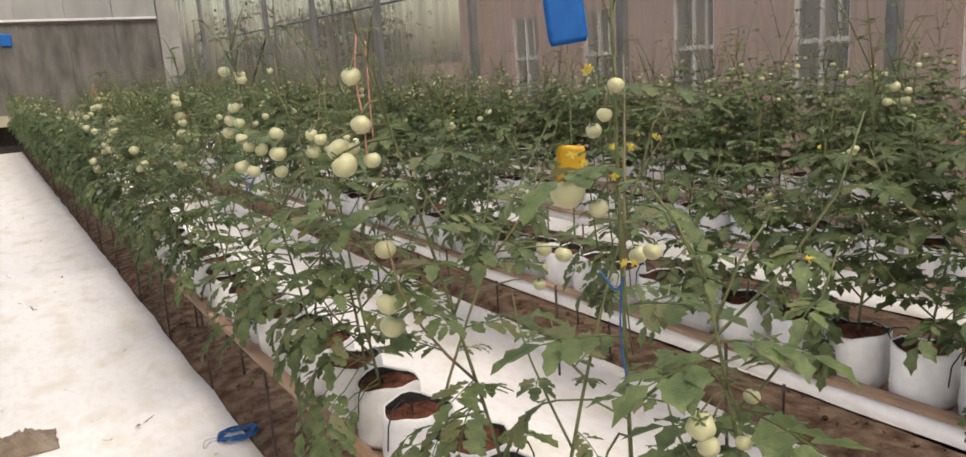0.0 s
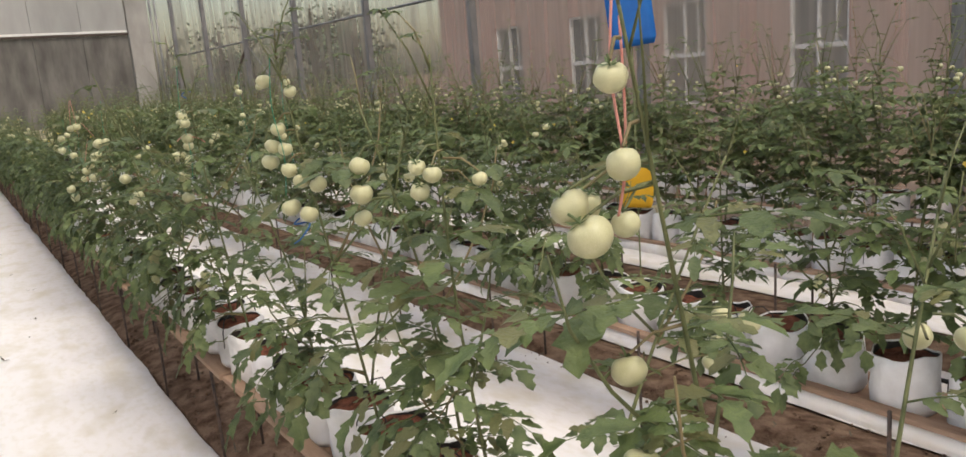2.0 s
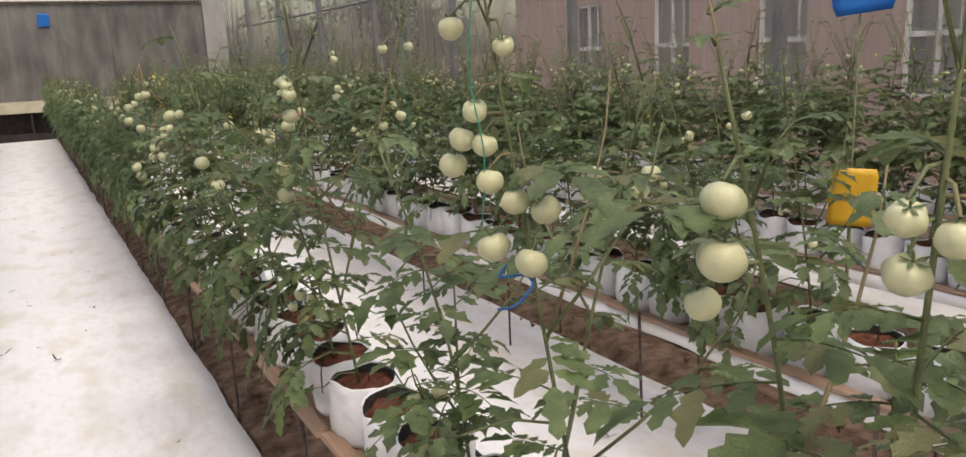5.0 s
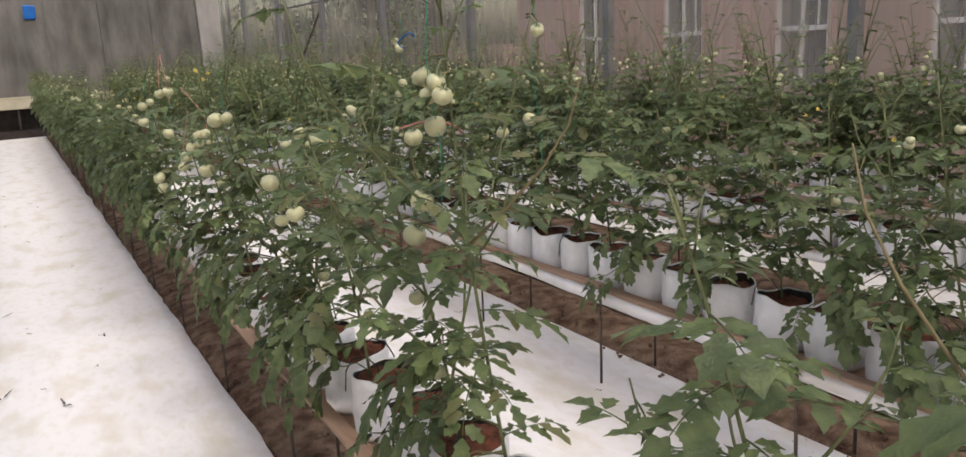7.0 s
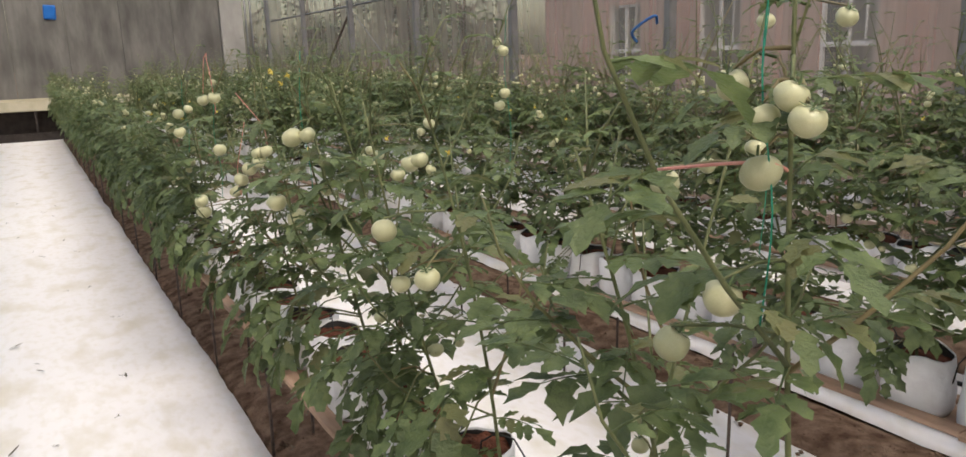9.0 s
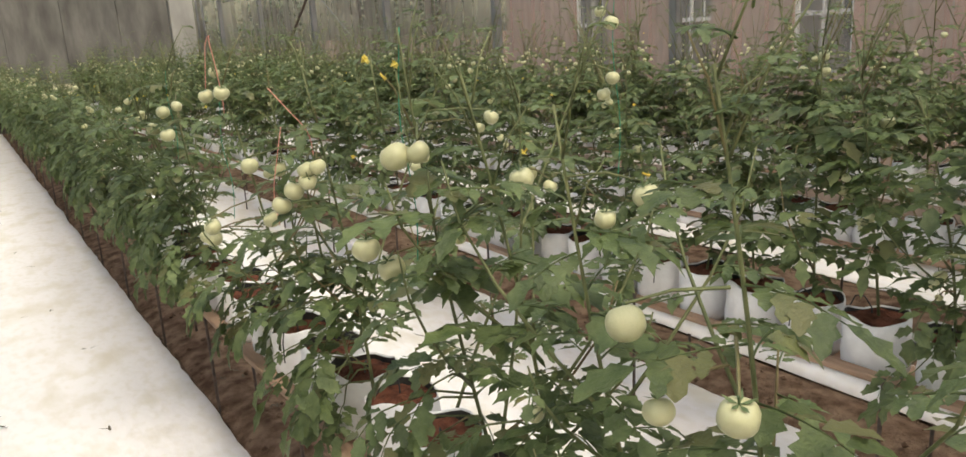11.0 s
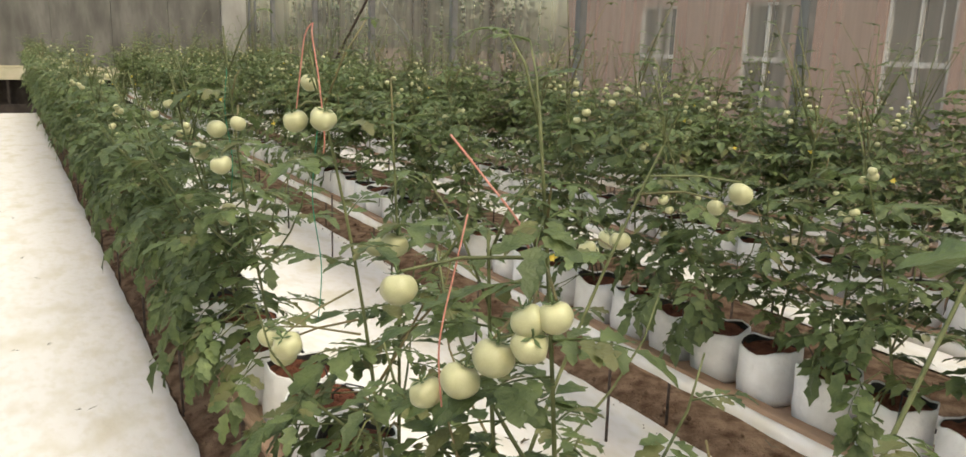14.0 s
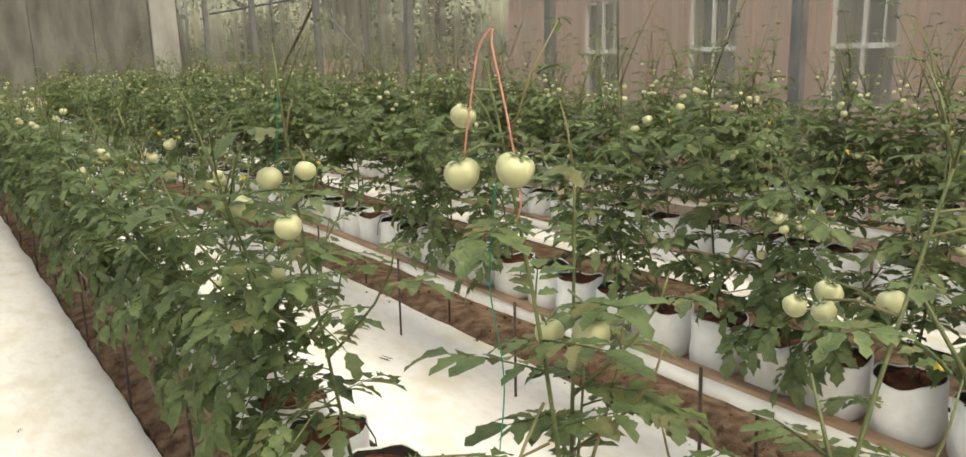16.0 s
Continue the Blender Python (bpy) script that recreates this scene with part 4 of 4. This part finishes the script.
FAR_FROM = 14.6
rnd = random.Random(77)
y = -0.9
while y < 24.5:
    bx = R1[0] + 0.135 + rnd.uniform(-0.015, 0.015)
    put_bag(bx, y, R1[1] - 0.036, rnd, y > FAR_FROM)
    bare = any(a < y < b for a, b in ((1.85, 2.2), (3.45, 4.3), (7.25, 7.6)))
    if 0.6 < y and not bare and not any(abs(y - hy) < 0.17 for hy in HEROES):
        put_plant(AISLE_KINDS if y < 12 else FAR_AISLE_KINDS, bx - 0.03, y, R1[1] + 0.13, rnd, 0, y > FAR_FROM)
    y += rnd.uniform(0.235, 0.275)
y = 0.3
while y < 24.5:
    bx = R2[0] + 0.145 + rnd.uniform(-0.012, 0.012)
    put_bag(bx, y, R2[1] - 0.036, rnd, y > FAR_FROM)
    if rnd.random() < 0.93 and not 3.05 < y < 3.6:
        if rnd.random() < (0.30 if 4.6 < y < 9.6 else 0.45):
            put_plant(AISLE_KINDS if y < 10 else FAR_AISLE_KINDS, bx - 0.02, y, R2[1] + 0.13, rnd, 0, y > FAR_FROM)
        else:
            put_plant(NEAR_KINDS if y < 10 else FAR_KINDS, bx, y, R2[1] + 0.13, rnd, None, y > FAR_FROM)
    y += rnd.uniform(0.232, 0.262)
for x0, z0, ya, gap, side in ((3.89, 0.48, 0.8, 0.24, 1), (5.35, 0.48, 1.5, 0.30, 1), (-0.62, 0.50, 3.8, 0.29, -1), (-2.9, 0.42, 6.0, 0.55, -1)):
    y = ya
    while y < 24.5:
        bx = x0 + side * 0.145 + rnd.uniform(-0.012, 0.012)
        low = x0 < -2
        far = low or x0 > 5 or y > FAR_FROM - 1.6
        put_bag(bx, y, 0.0 if low else z0 - 0.036, rnd, far)
        if side < 0 and not low:
            put_plant(FAR_AISLE_KINDS, bx, y, z0 + 0.13, rnd, 180, far)
        else:
            put_plant(FAR_KINDS, bx, y, 0.165 if low else z0 + 0.13, rnd, None, far)
        y += gap * rnd.uniform(0.9, 1.1)
join_far("far_grow_bags", FAR_BAGS, "rows of white grow bags at the far end of the benches", "grow bags")
join_far("far_tomato_plants", FAR_PLANTS, "dense far rows of green tomato plants with pale fruit", "tomato plants")


# ---- traps, ties and litter ----
def sticky_trap(x, y, z, w, h, turn, tilt, mat, label, stick=True, name="sticky_trap"):
    t = empty(name, x, y, 0, label, "sticky trap", "sticky traps")
    bm = bmesh.new()
    nx, nz = 6, 8
    grid = {}
    for i in range(nx + 1):
        for j in range(nz + 1):
            u, q = i / nx - 0.5, j / nz - 0.5
            r = 0.012
            cu = u * w * (1 - (0.12 if abs(q) > 0.48 and abs(u) > 0.45 else 0))
            grid[i, j] = bm.verts.new((cu, 0.012 * math.sin(u * 3.0) + 0.01 * q * u, z + q * h))
    for i in range(nx):
        for j in range(nz):
            bm.faces.new((grid[i, j], grid[i + 1, j], grid[i + 1, j + 1], grid[i, j + 1]))
    card = part("card", bm, mat, t, smooth=True)
    so = card.modifiers.new("thickness", "SOLIDIFY")
    so.thickness = 0.0015
    card.matrix_basis = pose(0, 0, z, 0, tilt, turn) @ pose(0, 0, -z)
    if stick:
        tube_piece("stick", [(0.02, 0.015, -0.02), (0.02, 0.015, z + h * 0.45)], 0.004, M_STEM, t, "thin cane", 6)
    return t


sticky_trap(3.00, 3.81, 1.05, 0.17, 0.23, -52, 4, M_YELLOW, "yellow sticky insect trap card on a cane between the rows")
sticky_trap(3.03, 3.84, 1.895, 0.23, 0.29, -40, -6, M_BLUE, "blue sticky insect trap card tilted on a cane")
sticky_trap(1.04, Y1 - 0.03, 3.0, 0.27, 0.34, 0, 3, M_BLUE, "blue insect trap card pinned to the grey end wall", False)


def twine(points, mat, label, r=0.0016, sides=5, name="twine", cat="twine"):
    t = empty(name, *points[0], label, cat)
    p0 = Vector(points[0])
    smooth = []
    P = [Vector(p) for p in points]
    for i in range(len(P) - 1):
        for k in range(6):
            u = k / 6
            a, b, c, d = P[max(i - 1, 0)], P[i], P[i + 1], P[min(i + 2, len(P) - 1)]
            smooth.append(0.5 * ((2 * b) + (c - a) * u + (2 * a - 5 * b + 4 * c - d) * u * u + (3 * b - a - 3 * c + d) * u ** 3) - p0)
    smooth.append(P[-1] - p0)
    tube_piece("strand", smooth, r, mat, t, sides=sides)
    return t


# pink tie over the fruiting plant, in two legs
twine([(0.844, 6.966, 1.539), (0.85, 6.956, 1.612), (0.856, 6.943, 1.68), (0.866, 6.927, 1.704), (0.864, 6.924, 1.681), (0.869, 6.904, 1.6), (0.869, 6.877, 1.499), (0.87, 6.886, 1.461)], M_TWINE_P, "pink plastic twine tied over a fruiting tomato plant", 0.0015)
twine([(0.823, 6.294, 1.562), (0.855, 6.254, 1.507), (0.886, 6.214, 1.448), (0.892, 6.206, 1.385)], M_TWINE_P, "pink plastic twine tied to a tomato plant", 0.0015)
twine([(0.838, 6.272, 1.464), (0.821, 6.269, 1.399), (0.798, 6.265, 1.302), (0.803, 6.265, 1.214)], M_TWINE_P, "pink plastic twine hanging on a tomato plant", 0.0013)
twine([(0.714, 1.563, 1.765), (0.699, 1.553, 1.682), (0.703, 1.543, 1.587), (0.712, 1.565, 1.525)], M_TWINE_P, "pink plastic twine on a tomato truss", 0.0017)
twine([(0.735, 1.574, 1.744), (0.729, 1.565, 1.639), (0.734, 1.576, 1.556)], M_TWINE_P, "pink plastic twine on a tomato truss", 0.0016)
twine([(0.893, 4.284, 1.507), (0.883, 4.115, 1.534), (0.933, 4.108, 1.518), (0.963, 4.138, 1.499)], M_TWINE_P, "pink twine loop round tomato stems", 0.0022)
for (x, y, za, zb) in ((0.833, 2.944, 1.775, 1.407), (0.885, 4.102, 1.794, 1.341), (0.837, 5.596, 1.687, 1.212), (0.873, 6.94, 1.499, 1.105), (1.487, 4.619, 1.775, 1.231), (1.72, 5.981, 1.813, 1.223), (0.895, 7.751, 1.604, 1.226)):
    twine([(x + 0.004, y, za), (x - 0.006, y + 0.006, za - (za - zb) * 0.35), (x + 0.007, y - 0.005, za - (za - zb) * 0.7), (x, y, zb)], M_TWINE_G, "green plastic twine holding up a tomato stem", 0.0011)
twine([(0.843, 2.893, 1.352), (0.822, 2.877, 1.342), (0.846, 2.845, 1.347), (0.834, 2.808, 1.342), (0.814, 2.824, 1.312), (0.816, 2.877, 1.292)], M_TWINE_B, "blue twine tied round a tomato stem", 0.0022)
twine([(1.006, 4.412, 1.697), (0.991, 4.402, 1.707), (0.973, 4.427, 1.687), (0.994, 4.442, 1.672)], M_TWINE_B, "blue twine on a tomato stalk", 0.0022)

twine([(0.90, 1.10, 1.345), (0.90, 1.064, 1.322), (0.895, 1.035, 1.35), (0.90, 1.05, 1.33), (0.90, 1.055, 1.24), (0.90, 1.04, 1.16)], M_TWINE_B, "blue twine tied round a thick tomato stem", 0.0018)

# blue twine coil at the edge of the aisle
rnd = random.Random(9)
coil = []
for i in range(90):
    a = i * 0.42
    coil.append((0.875 + (0.085 + 0.012 * math.sin(i * 0.7)) * math.cos(a), 3.75 + (0.055 + 0.010 * math.cos(i * 0.9)) * math.sin(a), 0.020 + 0.010 * (1 + math.sin(i * 1.3))))
twine(coil, M_TWINE_B, "tangled coil of blue twine on the white ground cover", 0.004, 5, "twine_coil", "twine")
twine([(0.83, 3.73, 0.018), (0.76, 3.77, 0.016), (0.71, 3.72, 0.016), (0.735, 3.80, 0.016), (0.80, 3.79, 0.017)], M_METAL, "loose end of thin grey wire on the ground cover", 0.0014)

# old sack on the aisle
sv_, sf_ = [], []
for j in range(25):
    for i in range(25):
        u, q = i / 24 - 0.5, j / 24 - 0.5
        rr = max(0.0, 1 - (abs(u) * 2) ** 3) * max(0.0, 1 - (abs(q) * 2) ** 3)
        sv_.append((-0.02 + u * 0.34 + 0.02 * noise.noise((q * 5, 1, 2)), 4.33 + q * 0.26 + 0.02 * noise.noise((u * 5, 4, 2)), 0.014 + 0.075 * rr * max(0.05, 0.5 + noise.noise((u * 7, q * 7, 3)) + 0.5 * noise.noise((u * 16, q * 16, 5)))))
for j in range(24):
    for i in range(24):
        a = j * 25 + i
        sf_.append((a, a + 1, a + 26, a + 25))
sack = piece("sack", mesh_of("sack", sv_, sf_, M_SACK), None)
so = sack.modifiers.new("thickness", "SOLIDIFY")
so.thickness = 0.004
tagged(sack, "crumpled brown sack lying on the white ground cover", "sack")

# dry leaf scraps on the covers
scrap_meshes = []
for k in range(5):
    v, f = [], []
    r2 = random.Random(60 + k)
    for _ in range(r2.choice((1, 2, 3))):
        leaflet(v, f, Vector((r2.uniform(-0.015, 0.015), r2.uniform(-0.015, 0.015), 0.004)), Vector((r2.uniform(-1, 1), r2.uniform(-1, 1), 0.1)), Vector((0, 0, 1)), r2.uniform(0.025, 0.06), r2.uniform(0.004, 0.009), 4, r2, -0.12, 0.5)
    scrap_meshes.append(mesh_of("dry_leaf", v, f, M_DRY))
places = [(0.621, 5.454), (0.433, 10.096), (-0.079, 8.886), (-0.096, 7.301), (0.09, 8.354), (0.392, 7.463), (0.248, 4.988), (0.164, 11.471), (0.541, 9.164)]
for i in range(60):
    places.append((rnd.uniform(-0.40, 0.85) if i < 36 else rnd.uniform(1.45, 2.6), rnd.uniform(2.2, 15)))
for x, y in places:
    ob = piece("dry_leaf", rnd.choice(scrap_meshes), None)
    ob.matrix_basis = pose(x, y, 0.014, 0, 0, rnd.uniform(0, 360)) @ Matrix.Scale(rnd.uniform(0.5, 1.3), 4)
    tagged(ob, "shrivelled dark leaf scrap on the white ground cover", "dry leaf", "leaf scraps")

# flowers on the near plants
for x, y, z in ((0.751, 5.537, 1.638), (0.78, 5.504, 1.615), (1.448, 1.539, 1.478), (1.016, 1.168, 1.532), (0.93, 1.13, 1.66), (0.92, 1.10, 1.50), (0.90, 1.12, 1.53), (0.89, 1.03, 1.37)):
    fl = empty("tomato_flower_truss", x, y, z, "truss of yellow tomato flowers on a thin stalk", "flower", "flower trusses")
    tube_piece("stalk", [(0, 0, 0), (0.01, 0.01, -0.06), (0.03, 0.02, -0.16)], 0.0016, M_STEM, fl, sides=4)
    for q in range(2):
        flower(fl, rnd.uniform(-0.022, 0.022), rnd.uniform(-0.022, 0.022), rnd.uniform(-0.01, 0.012), rnd)

# clods and crumbs on the bare soil
cv, cf = [], []
rnd = random.Random(501)
for i in range(3600):
    lo, hi = ((0.93, 1.36), (2.72, 3.24), (-1.0, -0.5))[0 if i < 2000 else 1 if i < 3000 else 2]
    x, y = rnd.uniform(lo, hi), rnd.uniform(1.5, 15.0) ** 1.0
    u = (x - lo) / (hi - lo)
    r = 0.004 + 0.013 * rnd.random() ** 3
    z = 0.045 * math.sin(math.pi * u) ** 0.7 + r * 0.2
    k = len(cv)
    cv += [(x + r * rnd.uniform(0.7, 1.3), y, z), (x, y + r * rnd.uniform(0.7, 1.3), z), (x - r * rnd.uniform(0.7, 1.3), y, z), (x, y - r * rnd.uniform(0.7, 1.3), z), (x, y, z + r * rnd.uniform(0.5, 1.0)), (x, y, z - r)]
    cf += [(k, k + 1, k + 4), (k + 1, k + 2, k + 4), (k + 2, k + 3, k + 4), (k + 3, k, k + 4), (k + 1, k, k + 5), (k + 2, k + 1, k + 5), (k + 3, k + 2, k + 5), (k, k + 3, k + 5)]
tagged(piece("soil_clods", mesh_of("soil_clods", cv, cf, M_SOIL, False), None), "scattered crumbs and clods of brown soil", "soil", kind="stuff")
# withered leaf bits on the soil
for i in range(70):
    ob = piece("dry_leaf", rnd.choice(scrap_meshes), None)
    x0 = 0.95 if i < 45 else 2.75
    u = rnd.uniform(0.05, 0.8)
    ob.matrix_basis = pose(x0 + 0.4 * u, rnd.uniform(1.8, 11), 0.055 * math.sin(math.pi * u) ** 0.7 + 0.008, 0, 0, rnd.uniform(0, 360)) @ Matrix.Scale(rnd.uniform(0.5, 1.1), 4)
    tagged(ob, "withered brown leaf scrap on the bare soil", "dry leaf", "leaf scraps on soil")
